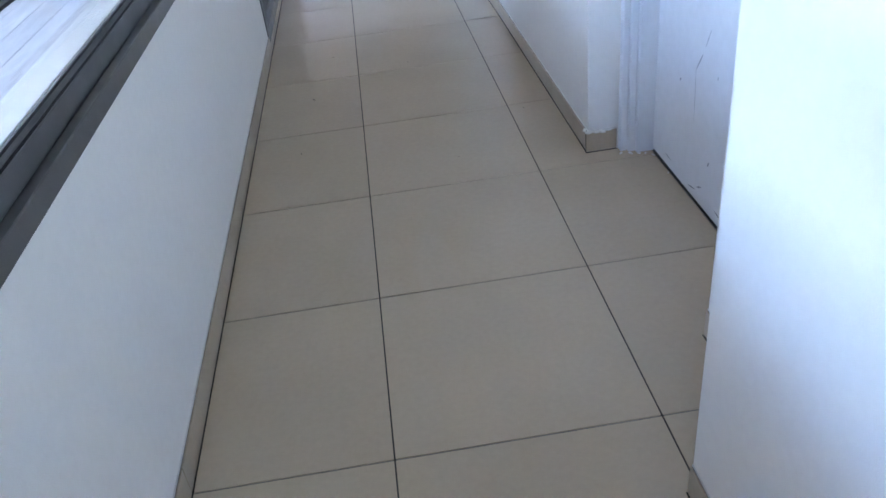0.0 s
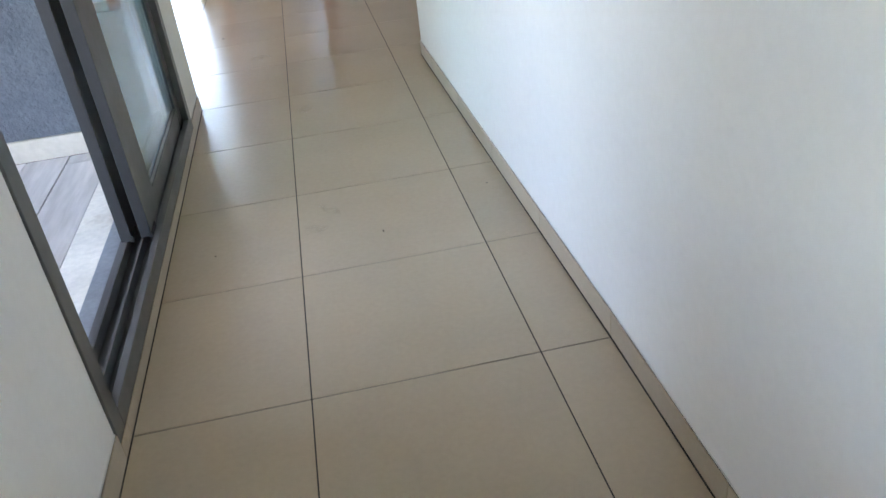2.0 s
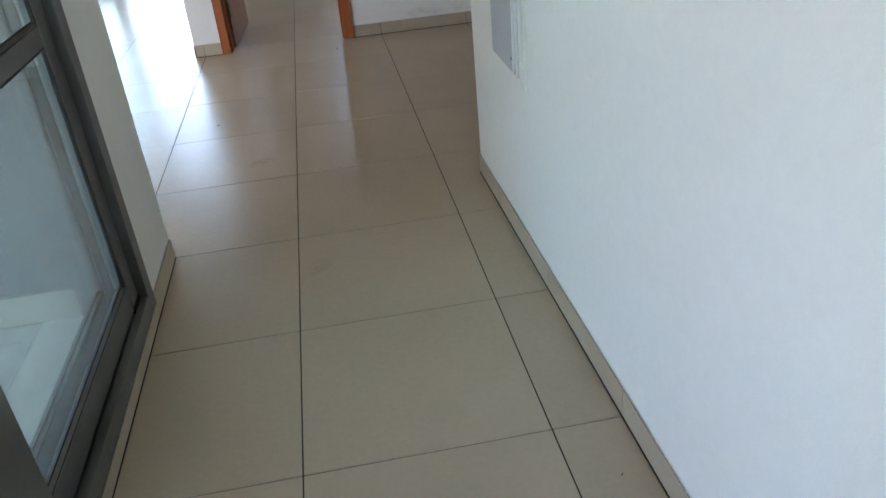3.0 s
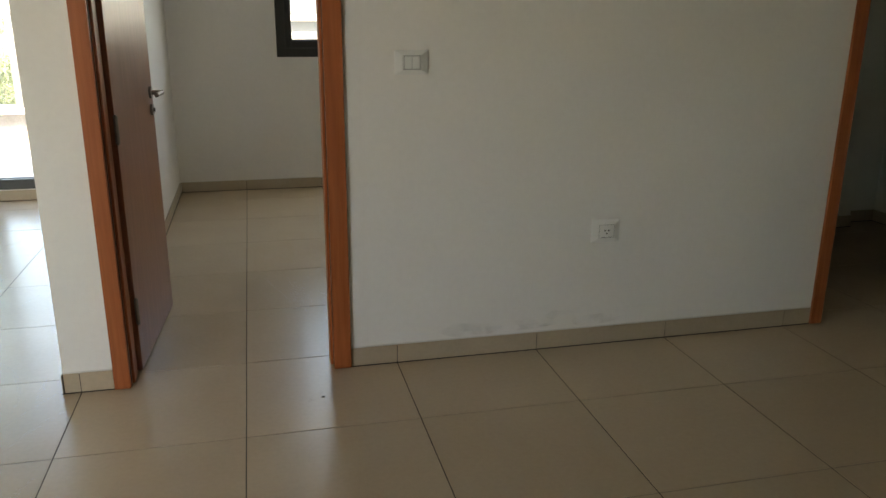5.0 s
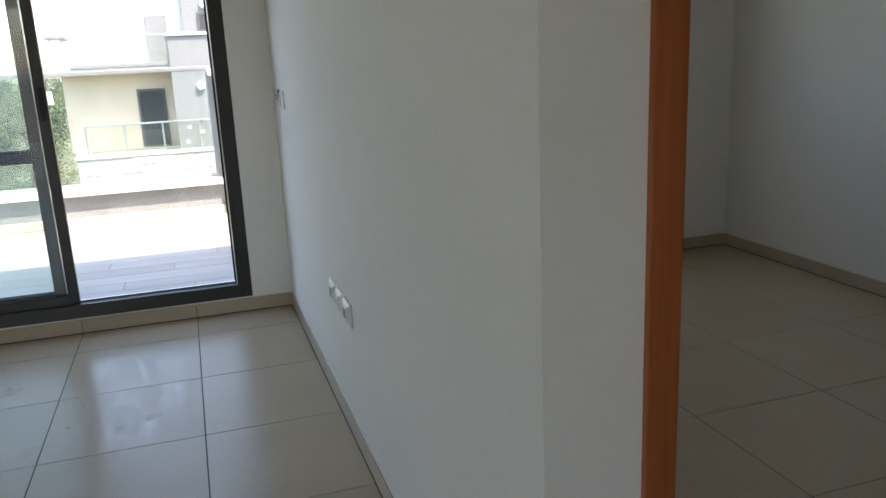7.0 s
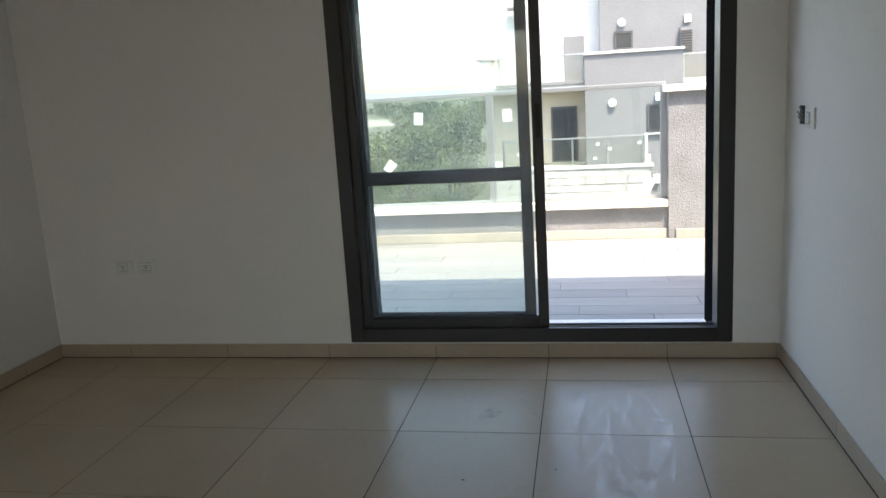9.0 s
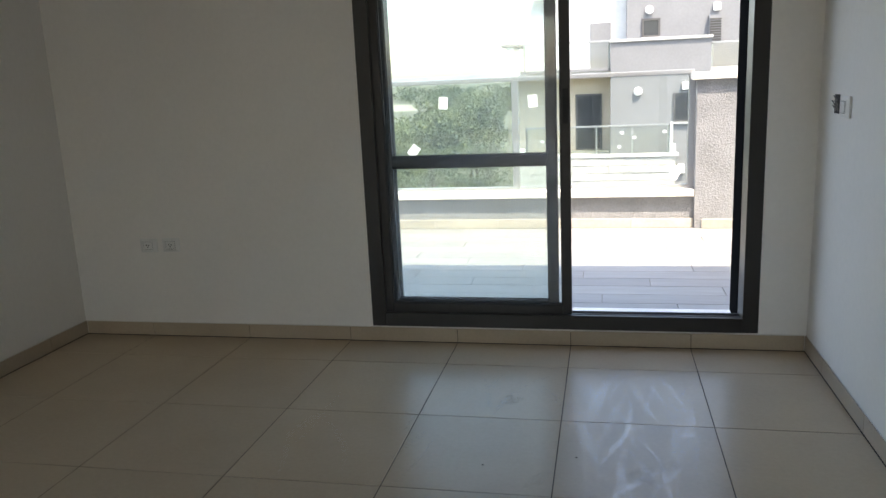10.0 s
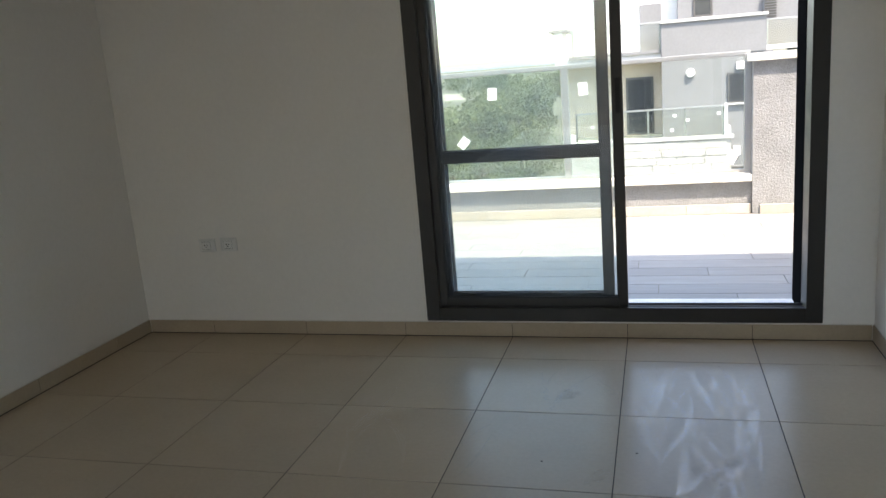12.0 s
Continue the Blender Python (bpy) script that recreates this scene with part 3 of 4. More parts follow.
# ---- sockets and switches ----
def wall_plate(name, label, category, at, turn, w=0.085, h=0.085, kind_="socket", group=""):
    """A plate on a wall: local x along the wall, y out of the wall towards the room, z up, centred."""
    t = thing(name, label, category, at, group=group, turn=turn)
    iw, ih = (w * 0.52, h * 0.55)
    b = boxes((-w / 2, w / 2, 0.0, 0.010, -h / 2, h / 2), bevel=0.003)
    lower = [b.verts.new((x, 0.0098, z)) for x, z in ((-w / 2 + 0.003, -h / 2 + 0.003), (w / 2 - 0.003, -h / 2 + 0.003), (w / 2 - 0.003, h / 2 - 0.003), (-w / 2 + 0.003, h / 2 - 0.003))]
    upper = [b.verts.new((x * (iw / 2 + 0.006), 0.0164, z * (ih / 2 + 0.005))) for x, z in ((-1, -1), (1, -1), (1, 1), (-1, 1))]
    for k in range(4):
        b.faces.new((lower[k], upper[k], upper[(k + 1) % 4], lower[(k + 1) % 4]))
    b.faces.new(upper[::-1])
    part("plate", b, PLASTIC, t, local=True)
    # Grey rim round the inset, painted as the shade of its groove.
    part("groove", boxes((-iw / 2 - 0.0016, iw / 2 + 0.0016, 0.0163, 0.0172, -ih / 2 - 0.0016, ih / 2 + 0.0016)), GROOVE_SHADE, t, local=True)
    part("inset", boxes((-iw / 2, iw / 2, 0.0166, 0.0186, -ih / 2, ih / 2), bevel=0.001), PLASTIC, t, local=True)
    if kind_ == "socket":
        part("socket_face", tube(bmesh.new(), (0, 0.0184, 0), (0, 0.0198, 0), ih * 0.46, 20), PLASTIC, t, local=True)
        for ox, oz in ((-0.008, 0.004), (0.008, 0.004), (0, -0.008)):
            part("pin_hole", tube(bmesh.new(), (ox, 0.0194, oz), (ox, 0.0203, oz), 0.0036, 10), BLACK, t, local=True)
        # Dark strip painted as the shade below the socket face.
        part("shadow_gap", boxes((-iw * 0.35, iw * 0.35, 0.0184, 0.0192, -ih * 0.48, -ih * 0.44)), PLASTIC_DARK, t, local=True)
    elif kind_ == "switch":
        for side in (-1, 1):
            xa, xb = sorted((side * 0.0008, side * iw * 0.44))
            part("rocker", boxes((xa, xb, 0.0184, 0.0222, -ih * 0.46, ih * 0.46), bevel=0.001), PLASTIC, t, local=True)
        part("slot", boxes((-iw * 0.47, iw * 0.47, 0.0184, 0.0192, -ih * 0.49, ih * 0.49)), PLASTIC_DARK, t, local=True)
    else:
        part("cover", boxes((-iw * 0.3, iw * 0.3, 0.0184, 0.0202, -ih * 0.38, ih * 0.38), bevel=0.001), PLASTIC_DARK, t, local=True)
    return t


wall_plate("light_switch", "white plastic light switch on the hall wall", "switch", (0.664, HY, 1.196), 180, 0.124, 0.088, "switch")
wall_plate("wall_socket", "white plastic wall socket low on the hall wall", "socket", (1.483, HY, 0.509), 180, 0.124, 0.098)
wall_plate("wall_socket", "white plastic socket low beside the balcony door", "socket", (-4.165, LY1, 0.538), 180, 0.104, 0.078, group="living room sockets")
wall_plate("wall_socket", "white plastic socket low beside the balcony door", "socket", (-4.025, LY1, 0.541), 180, 0.104, 0.080, group="living room sockets")
wall_plate("wall_socket", "white plastic socket under the bedroom window", "socket", (0.934, BY1, 0.536), 180, 0.100, 0.090, group="bedroom sockets")
wall_plate("wall_socket", "white plastic socket under the bedroom window", "socket", (1.091, BY1, 0.536), 180, 0.110, 0.090, group="bedroom sockets")
for yy, kd in ((8.965, "blank"), (8.83, "socket"), (8.69, "blank")):
    wall_plate("wall_socket", "white plastic plate in a row of three", "socket", (LX1, yy, 0.520), 90, 0.115, 0.088, kd, "row of three wall plates")
wall_plate("light_switch", "white plastic switch beside an open wall box", "switch", (LX1, 10.09, 1.205), 90, 0.115, 0.088, "switch")
open_box = thing("wall_box", "open wall box with bare cable ends", "wall box", (LX1 - 0.001, 10.235, 1.212))
part("box_hole", boxes((LX1 - 0.003, LX1 - 0.0005, 10.200, 10.270, 1.172, 1.252), bevel=0.001), BLACK, open_box)
wires = bmesh.new()
for k in range(5):
    y0, z0 = 10.205 + k * 0.013, 1.185 + (k % 3) * 0.02
    tube(wires, (LX1 - 0.003, y0, z0), (LX1 - 0.014, y0 + 0.012, z0 + 0.022), 0.003, 8)
part("cables", wires, PLASTIC_DARK, open_box)

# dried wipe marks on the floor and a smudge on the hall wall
def film_material(name, color, density, scale, rough=0.9, spec=0.1):
    """A thin dry film: mostly clear, with a cloudy matt deposit."""
    m = bpy.data.materials.new(name)
    m.use_nodes = True
    nt = m.node_tree
    p = nt.nodes["Principled BSDF"]
    p.inputs["Base Color"].default_value = (*color, 1)
    p.inputs["Roughness"].default_value = rough
    p.inputs["Specular IOR Level"].default_value = spec
    clear = nt.nodes.new("ShaderNodeBsdfTransparent")
    tc = nt.nodes.new("ShaderNodeTexCoord")
    n = nt.nodes.new("ShaderNodeTexNoise")
    n.inputs["Scale"].default_value, n.inputs["Detail"].default_value = scale, 5.0
    nt.links.new(tc.outputs["Object"], n.inputs["Vector"])
    mp = nt.nodes.new("ShaderNodeMapRange")
    mp.inputs[1].default_value, mp.inputs[2].default_value, mp.inputs[4].default_value = 0.38, 0.68, density
    nt.links.new(n.outputs[0], mp.inputs[0])
    mix = nt.nodes.new("ShaderNodeMixShader")
    nt.links.new(mp.outputs[0], mix.inputs[0])
    nt.links.new(clear.outputs[0], mix.inputs[1])
    nt.links.new(p.outputs[0], mix.inputs[2])
    nt.links.new(mix.outputs[0], nt.nodes["Material Output"].inputs[0])
    return m


WIPE = bpy.data.materials.new("dried_wipe_film")
WIPE.use_nodes = True
wt = WIPE.node_tree
wt.nodes.remove(wt.nodes["Principled BSDF"])
through_film, sheen, both = wt.nodes.new("ShaderNodeBsdfTransparent"), wt.nodes.new("ShaderNodeBsdfGlossy"), wt.nodes.new("ShaderNodeAddShader")
sheen.inputs["Roughness"].default_value = 0.3
film_tc, film_noise, film_ramp = wt.nodes.new("ShaderNodeTexCoord"), wt.nodes.new("ShaderNodeTexNoise"), wt.nodes.new("ShaderNodeMapRange")
film_noise.inputs["Scale"].default_value, film_noise.inputs["Detail"].default_value = 26.0, 4.0
film_ramp.inputs[1].default_value, film_ramp.inputs[2].default_value, film_ramp.inputs[4].default_value = 0.36, 0.70, 0.075
wt.links.new(film_tc.outputs["Object"], film_noise.inputs["Vector"])
wt.links.new(film_noise.outputs[0], film_ramp.inputs[0])
wt.links.new(film_ramp.outputs[0], sheen.inputs["Color"])
wt.links.new(through_film.outputs[0], both.inputs[0])
wt.links.new(sheen.outputs[0], both.inputs[1])
wt.links.new(both.outputs[0], wt.nodes["Material Output"].inputs[0])
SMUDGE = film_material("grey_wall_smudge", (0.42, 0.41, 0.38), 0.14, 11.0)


def stroke(bm, x, y, heading, length, bend, width):
    """A curved tapering wipe mark on the floor."""
    last, n, a = None, 10, heading
    for k in range(n + 1):
        w = width * math.sin(math.pi * (k + 0.6) / (n + 1.2)) * 0.5
        side = Vector((-math.sin(a), math.cos(a), 0)) * w
        c = Vector((x, y, 0.0009))
        pair = (bm.verts.new(c - side), bm.verts.new(c + side))
        if last:
            bm.faces.new((last[0], pair[0], pair[1], last[1]))
        last = pair
        x, y, a = x + math.cos(a) * length / n, y + math.sin(a) * length / n, a + bend / n


wipes = bmesh.new()
rng = random.Random(21)
for cx, cy, n, reach in ((-1.50, 9.70, 11, 0.22), (-1.45, 9.25, 8, 0.22), (-1.75, 9.75, 3, 0.12), (-2.06, 9.80, 2, 0.05), (-2.6, 9.4, 4, 0.3), (-0.95, 6.9, 5, 0.25), (-1.4, 7.3, 6, 0.3), (-0.85, 6.2, 4, 0.25), (0.35, 8.0, 4, 0.14), (-1.1, 8.3, 4, 0.3)):
    for _ in range(n * 2):
        stroke(wipes, cx + rng.uniform(-reach, reach), cy + rng.uniform(-reach, reach) - 0.15, rng.uniform(1.2, 1.9), rng.uniform(0.25, 0.55), rng.uniform(-0.8, 0.8), rng.uniform(0.010, 0.034))
wp = solid("floor_smears", wipes, WIPE, "dried whitish wipe marks on the floor tiles", "smears", kind="stuff")
wp.visible_shadow = False
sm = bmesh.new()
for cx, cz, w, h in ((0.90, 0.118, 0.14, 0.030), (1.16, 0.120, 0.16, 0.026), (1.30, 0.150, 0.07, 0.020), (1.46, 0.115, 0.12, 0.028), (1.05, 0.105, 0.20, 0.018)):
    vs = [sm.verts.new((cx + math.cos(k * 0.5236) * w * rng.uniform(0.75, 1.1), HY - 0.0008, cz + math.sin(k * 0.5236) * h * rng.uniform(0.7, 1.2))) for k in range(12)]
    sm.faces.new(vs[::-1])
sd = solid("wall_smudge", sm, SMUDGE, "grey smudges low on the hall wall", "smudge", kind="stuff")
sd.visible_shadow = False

# dull scuffs where the floor was stepped on
SCUFF_FILM = film_material("brown_floor_scuff", (0.22, 0.18, 0.14), 0.14, 22.0, 0.8)
fs_ = bmesh.new()
for cx, cy, w, d in ((0.120, 2.836, 0.07, 0.03), (0.071, 3.967, 0.06, 0.05), (-0.164, 4.996, 0.06, 0.06), (-0.138, 5.014, 0.05, 0.05), (-0.401, 5.595, 0.04, 0.03), (-2.031, 9.791, 0.07, 0.05), (-1.857, 9.106, 0.08, 0.03), (-1.492, 9.188, 0.05, 0.07), (0.253, 6.846, 0.06, 0.02), (0.064, 2.704, 0.05, 0.03), (-2.021, 9.801, 0.05, 0.03), (-1.392, 9.260, 0.06, 0.04)):
    turn_ = rng.uniform(0, 3.1)
    ring = []
    for k in range(14):
        a = k * 0.4488
        px, py = math.cos(a) * w * rng.uniform(0.6, 1.1), math.sin(a) * d * rng.uniform(0.6, 1.1)
        ring.append(fs_.verts.new((cx + px * math.cos(turn_) - py * math.sin(turn_), cy + px * math.sin(turn_) + py * math.cos(turn_), 0.0007)))
    fs_.faces.new(ring)
scuffed = solid("floor_scuffs", fs_, SCUFF_FILM, "dull brown scuffs on the floor tiles", "scuffs", kind="stuff")
scuffed.visible_shadow = False

# crumbs of plaster and dirt on the floor
DIRT = material("dark_dirt_crumb", (0.09, 0.075, 0.06), 0.9, vary=0.2, scale=60)
crumbs = bmesh.new()
rng = random.Random(5)
for x, y, w in ((-0.208, 0.963, 0.007), (0.242, 1.279, 0.004), (0.286, 2.599, 0.007), (-0.286, 2.635, 0.004), (0.707, 2.82, 0.004), (-1.727, 9.288, 0.007), (-2.062, 9.192, 0.005), (-0.40, 5.60, 0.010),
                (0.278, 6.836, 0.012), (-0.12, 1.5, 0.004), (-0.25, 0.42, 0.004), (0.66, 0.55, 0.005), (0.34, 0.2, 0.003), (-1.45, 9.1, 0.004), (-0.66, 10.50, 0.006), (0.79, 4.2, 0.006), (0.95, 0.06, 0.006)):
    m = pose(x, y, 0.0012, rng.uniform(-20, 20), 0, rng.uniform(0, 180)) @ Matrix.Diagonal((w * rng.uniform(0.7, 1.3), w * 0.45, 0.0016, 1))
    bmesh.ops.create_icosphere(crumbs, subdivisions=1, radius=1.0, matrix=m)
solid("floor_crumbs", crumbs, DIRT, "dark crumbs of dirt scattered on the floor tiles", "dirt", kind="stuff")

# lumps of filler on the skirting corner and along the foot of the steel door's jamb
lumps = bmesh.new()
rng = random.Random(14)
for x, y, z, w in ((0.800, 0.077, 0.082, 0.016), (0.818, 0.075, 0.083, 0.014), (0.842, 0.076, 0.081, 0.015), (0.868, 0.076, 0.082, 0.012), (0.789, 0.100, 0.082, 0.010), (0.902, 0.035, 0.003, 0.006),
                   (0.935, 0.028, 0.002, 0.007), (0.962, 0.018, 0.002, 0.006), (0.985, 0.014, 0.002, 0.005), (1.004, -0.012, 0.003, 0.006), (1.006, -0.15, 0.002, 0.004)):
    m = pose(x, y, z, 0, 0, rng.uniform(0, 180)) @ Matrix.Diagonal((w * 1.3, w * 0.7, w * 0.32, 1))
    bmesh.ops.create_icosphere(lumps, subdivisions=2, radius=1.0, matrix=m)
for v in lumps.verts:
    v.co += Vector((1, 1, 0.6)) * 0.003 * noise.noise(v.co * 90)
solid("filler_lumps", lumps, CAULK, "white lumps of filler on the skirting corner", "filler", kind="stuff", smooth=True)

# distribution panel in the corridor wall
panel = thing("electric_panel", "white flush electric panel with an unpainted door", "electric panel", (east(4.0) - 0.004, 4.0, 0.76))
PAN_GREY = material("unpainted_grey_panel", (0.50, 0.51, 0.53), 0.5, vary=0.03, scale=6, fine=60)
PX = east(4.0)
part("surround", boxes((PX - 0.006, PX + 0.004, 3.79, 4.215, 0.575, 0.975), bevel=0.002), PLASTER, panel)
part("door", boxes((PX - 0.010, PX - 0.0062, 3.905, 4.190, 0.598, 0.945), bevel=0.003), PAN_GREY, panel, "grey unpainted panel door")
part("top_lip", boxes((PX - 0.016, PX + 0.004, 3.79, 4.190, 0.9755, 0.984), bevel=0.002), PLASTIC, panel)
for ya in (3.792, 3.845, 3.888):
    part("side_lip", boxes((PX - 0.015, PX - 0.0062, ya, ya + 0.007, 0.600, 0.975), bevel=0.002), PLASTIC, panel)
part("screw", tube(bmesh.new(), (PX - 0.013, 3.925, 0.64), (PX - 0.010, 3.925, 0.64), 0.005, 10), PLASTIC_DARK, panel)

# ---- outside: patio beside the corridor ----
PZ = -0.035
patio = solid("patio_ground", boxes((-9.0, -0.66, YB - 3.0, 4.0, -0.30, PZ - 0.012)), GROUT_DARK, "wood-look tiled patio", "patio")
solid("patio_wall", boxes((-6.4, -4.55, 3.975, 3.999, -0.04, 3.3), (-4.55, -1.95, 3.975, 3.999, 2.50, 3.3), (-1.95, -0.665, 3.975, 3.999, -0.04, 3.3)), STUCCO_BLUE, "blue-grey rough stuccoed patio wall", "wall")
solid("patio_wall_far", boxes((-6.6, -6.4, YB - 3.0, 3.97, PZ - 0.02, 1.2)), STUCCO_BLUE, "blue-grey stuccoed wall closing the patio", "wall")
solid("patio_wall_end", boxes((-6.4, -0.66, YB - 3.2, YB - 3.0, PZ - 0.02, 1.2)), STUCCO_BLUE, "blue-grey stuccoed wall closing the patio", "wall")
solid("corridor_cladding", boxes(
    (-0.666, -0.6605, YB - 0.2, -2.60, PZ, 3.3), (-0.666, -0.6605, -2.60, 0.35, PZ, 0.757), (-0.666, -0.6605, -2.60, 0.35, 2.15, 3.3), (-0.666, -0.6605, 0.35, 1.72, PZ, 3.3),
    (-0.666, -0.6605, 1.72, 3.82, 2.15, 3.3), (-0.666, -0.6605, 3.82, 3.973, PZ, 3.3), (-0.6605, -0.599, 0.346, 0.3495, 0.757, 2.15), (-0.6605, -0.599, 3.816, 3.8195, 0.05, 2.15),
    (-0.6605, -0.599, 1.7205, 1.724, 0.05, 2.15)), STUCCO_BLUE, "blue-grey rough stucco outside the corridor", "wall")
solid("window_sill_outside", boxes((-0.685, -0.599, -2.60, 0.345, 0.758, 0.772), bevel=0.003), STONE, "pale stone sill outside the corridor window", "sill")
solid("patio_skirting", boxes((-1.95, -0.668, 3.955, 3.974, PZ, 0.07), bevel=0.002), SKIRT_STONE, "pale stone skirting below the stucco", "baseboard")
solid("door_sill", boxes((-0.845, -0.71, 1.55, 3.95, PZ - 0.02, PZ + 0.006), bevel=0.004), STONE, "pale worn marble sill outside the sliding door", "sill")
solid("cement_strip", boxes((-0.71, -0.60, 1.60, 3.95, PZ - 0.02, PZ + 0.012), bevel=0.003), CEMENT, "wet grey cement strip below the door track", "sill")

# ---- outside: terrace ----
TZ = 0.0
terrace = solid("terrace_ground", boxes((-8.0, 6.0, OUT, 13.95, -0.30, TZ - 0.006)), GROUT_GREY, "wood-look tiled terrace", "terrace")
parapet = solid("parapet", boxes((-8.0, -0.86, 13.72, 13.92, -2.5, 0.285)), STUCCO, "low rough-stuccoed terrace parapet", "parapet")
solid("parapet_coping", boxes((-8.0, -0.865, 13.66, 13.97, 0.286, 0.345), bevel=0.006), STONE, "pale stone coping on the parapet", "coping")
terrace_run = thing("terrace_skirting", "pale stone skirting tiles along the parapet", "baseboard", (-2.6, 13.70, TZ), kind="structure")
for k in range(19):
    x = -8.0 + k * 0.60
    ya, x1 = (13.700, min(x + 0.597, -0.866)) if x < -0.9 else (13.650, x + 0.597)
    part("skirting_tile", boxes((x, x1, ya, ya + 0.018, TZ + 0.001, 0.085), bevel=0.002), SKIRT_STONE, terrace_run)
solid("terrace_pier", boxes((-0.86, 3.0, 13.67, 13.95, -2.5, 1.285)), STUCCO, "tall rough-stuccoed terrace wall", "wall")
solid("pier_coping", boxes((-0.90, 3.0, 13.62, 14.0, 1.286, 1.345), bevel=0.006), STONE, "pale stone coping on the terrace wall", "coping")
solid("threshold_outside", boxes((-2.9, -0.85, OUT, OUT + 0.25, TZ + 0.001, TZ + 0.03), bevel=0.004), STONE, "pale stone step outside the balcony door", "sill")

rail = thing("glass_railing", "glass balustrade with a light metal handrail", "railing", (-4.4, 13.82, 0.345))
RAILM = material("pale_anodised_aluminium", (0.36, 0.36, 0.35), 0.4, metal=0.6, vary=0.03, scale=8)
part("handrail", boxes((-8.0, -0.87, 13.79, 13.85, 1.335, 1.375), bevel=0.006), RAILM, rail)
part("bottom_rail", boxes((-8.0, -0.87, 13.80, 13.84, 0.346, 0.375), bevel=0.003), RAILM, rail)
for x in (-6.9, -5.4, -3.93, -2.43, -0.885):
    part("post", boxes((x - 0.03, x + 0.03, 13.79, 13.85, 0.346, 1.335), bevel=0.004), RAILM, rail)
for a, b in ((-8.0, -6.93), (-6.87, -5.43), (-5.37, -3.96), (-3.90, -2.46), (-2.40, -0.915)):
    pane = part("pane", boxes((a, b, 13.815, 13.825, 0.376, 1.334)), CLEAR, rail)
    pane.visible_shadow = False

# ---- the far ground ----
GROUND = material("dry_hillside", (0.10, 0.10, 0.065), 0.95, vary=0.3, scale=0.02, fine=0.4, stain=0.6, stain_color=(0.10, 0.13, 0.06))
g = bmesh.new()
bmesh.ops.create_grid(g, x_segments=40, y_segments=40, size=4000)
for v in g.verts:
    v.co.z = -9.0
solid("ground", g, GROUND, "dry hillside running to the horizon", "ground")

ridge = bmesh.new()
prev = None
for k in range(61):
    x = -3000 + k * 100
    z = 8 + 14 * noise.noise(Vector((k * 0.11, 3.0, 0.0))) + 6 * noise.noise(Vector((k * 0.4, 7.0, 0.0)))
    pair = (ridge.verts.new((x, 2600, -12)), ridge.verts.new((x, 2750, z)))
    if prev:
        ridge.faces.new((prev[0], pair[0], pair[1], prev[1]))
    prev = pair
# Distance haze is painted into the ridge's blue-grey colour.
RIDGE_HAZE = material("ridge_haze_blue", (0.17, 0.20, 0.22), 0.95, vary=0.15, scale=0.004, fine=0.03)
solid("backdrop", ridge, RIDGE_HAZE, "low ridge along the horizon with haze in its colour", "hills")

# ---- the neighbouring houses ----
PAINT_GREY = material("grey_house_paint", (0.185, 0.185, 0.186), 0.85, vary=0.06, scale=0.8, fine=12, bump=0.003, bump_scale=30)
PAINT_WHITE = material("white_house_paint", (0.62, 0.62, 0.60), 0.85, vary=0.04, scale=0.8, fine=12)
PAINT_BEIGE = material("beige_house_stone", (0.52, 0.44, 0.34), 0.85, vary=0.08, scale=1.2, fine=10)
PAINT_COPING = material("pale_house_coping", (0.45, 0.44, 0.42), 0.8, vary=0.05, scale=2)
HOUSE_DARK = material("dark_window_pane", (0.03, 0.032, 0.035), 0.15, vary=0.1, scale=2)
HOUSE_FRAME = material("dark_house_frame", (0.07, 0.065, 0.06), 0.5, vary=0.05, scale=4)
HOUSE_STONE = material("white_split_stone", (0.40, 0.385, 0.35), 0.9, vary=0.12, scale=2.5, fine=14, bump=0.02, bump_scale=9)

house = thing("neighbour_house", "grey and white modern house with balconies", "house", (-1.0, 38.0, -9.0))


def house_box(name, r, mat, parent, bevel=0.0, label=""):
    return part(name, boxes(r, bevel=bevel), mat, parent, label)


def house_window(parent, x0, x1, y, z0, z1, name="window"):
    """A small framed window on a wall that looks towards -y."""
    w = part(name, boxes((x0, x1, y - 0.06, y - 0.001, z0, z0 + 0.07), (x0, x1, y - 0.06, y - 0.001, z1 - 0.07, z1), (x0, x0 + 0.07, y - 0.06, y - 0.001, z0 + 0.07, z1 - 0.07), (x1 - 0.07, x1, y - 0.06, y - 0.001, z0 + 0.07, z1 - 0.07)), HOUSE_FRAME, parent)
    part("pane", boxes((x0 + 0.07, x1 - 0.07, y - 0.03, y - 0.002, z0 + 0.07, z1 - 0.07)), HOUSE_DARK, w)
    part("sill", boxes((x0 - 0.06, x1 + 0.06, y - 0.10, y - 0.001, z0 - 0.07, z0 - 0.004), bevel=0.01), PAINT_COPING, w)
    return w


def house_rail(parent, x0, x1, y, z0, z1):
    rl = part("balcony_rail", boxes((x0, x1, y - 0.03, y + 0.03, z1 - 0.06, z1), bevel=0.01), RAILM, parent)
    p = part("pane", boxes((x0, x1, y - 0.006, y + 0.006, z0, z1 - 0.061)), CLEAR, rl)
    p.visible_shadow = False
    n = max(2, round((x1 - x0) / 1.3) + 1)
    for k in range(n):
        x = x0 + (x1 - x0 - 0.06) * k / (n - 1)
        part("post", boxes((x, x + 0.06, y + 0.007, y + 0.05, z0, z1 - 0.061), bevel=0.006), RAILM, rl)
    return rl


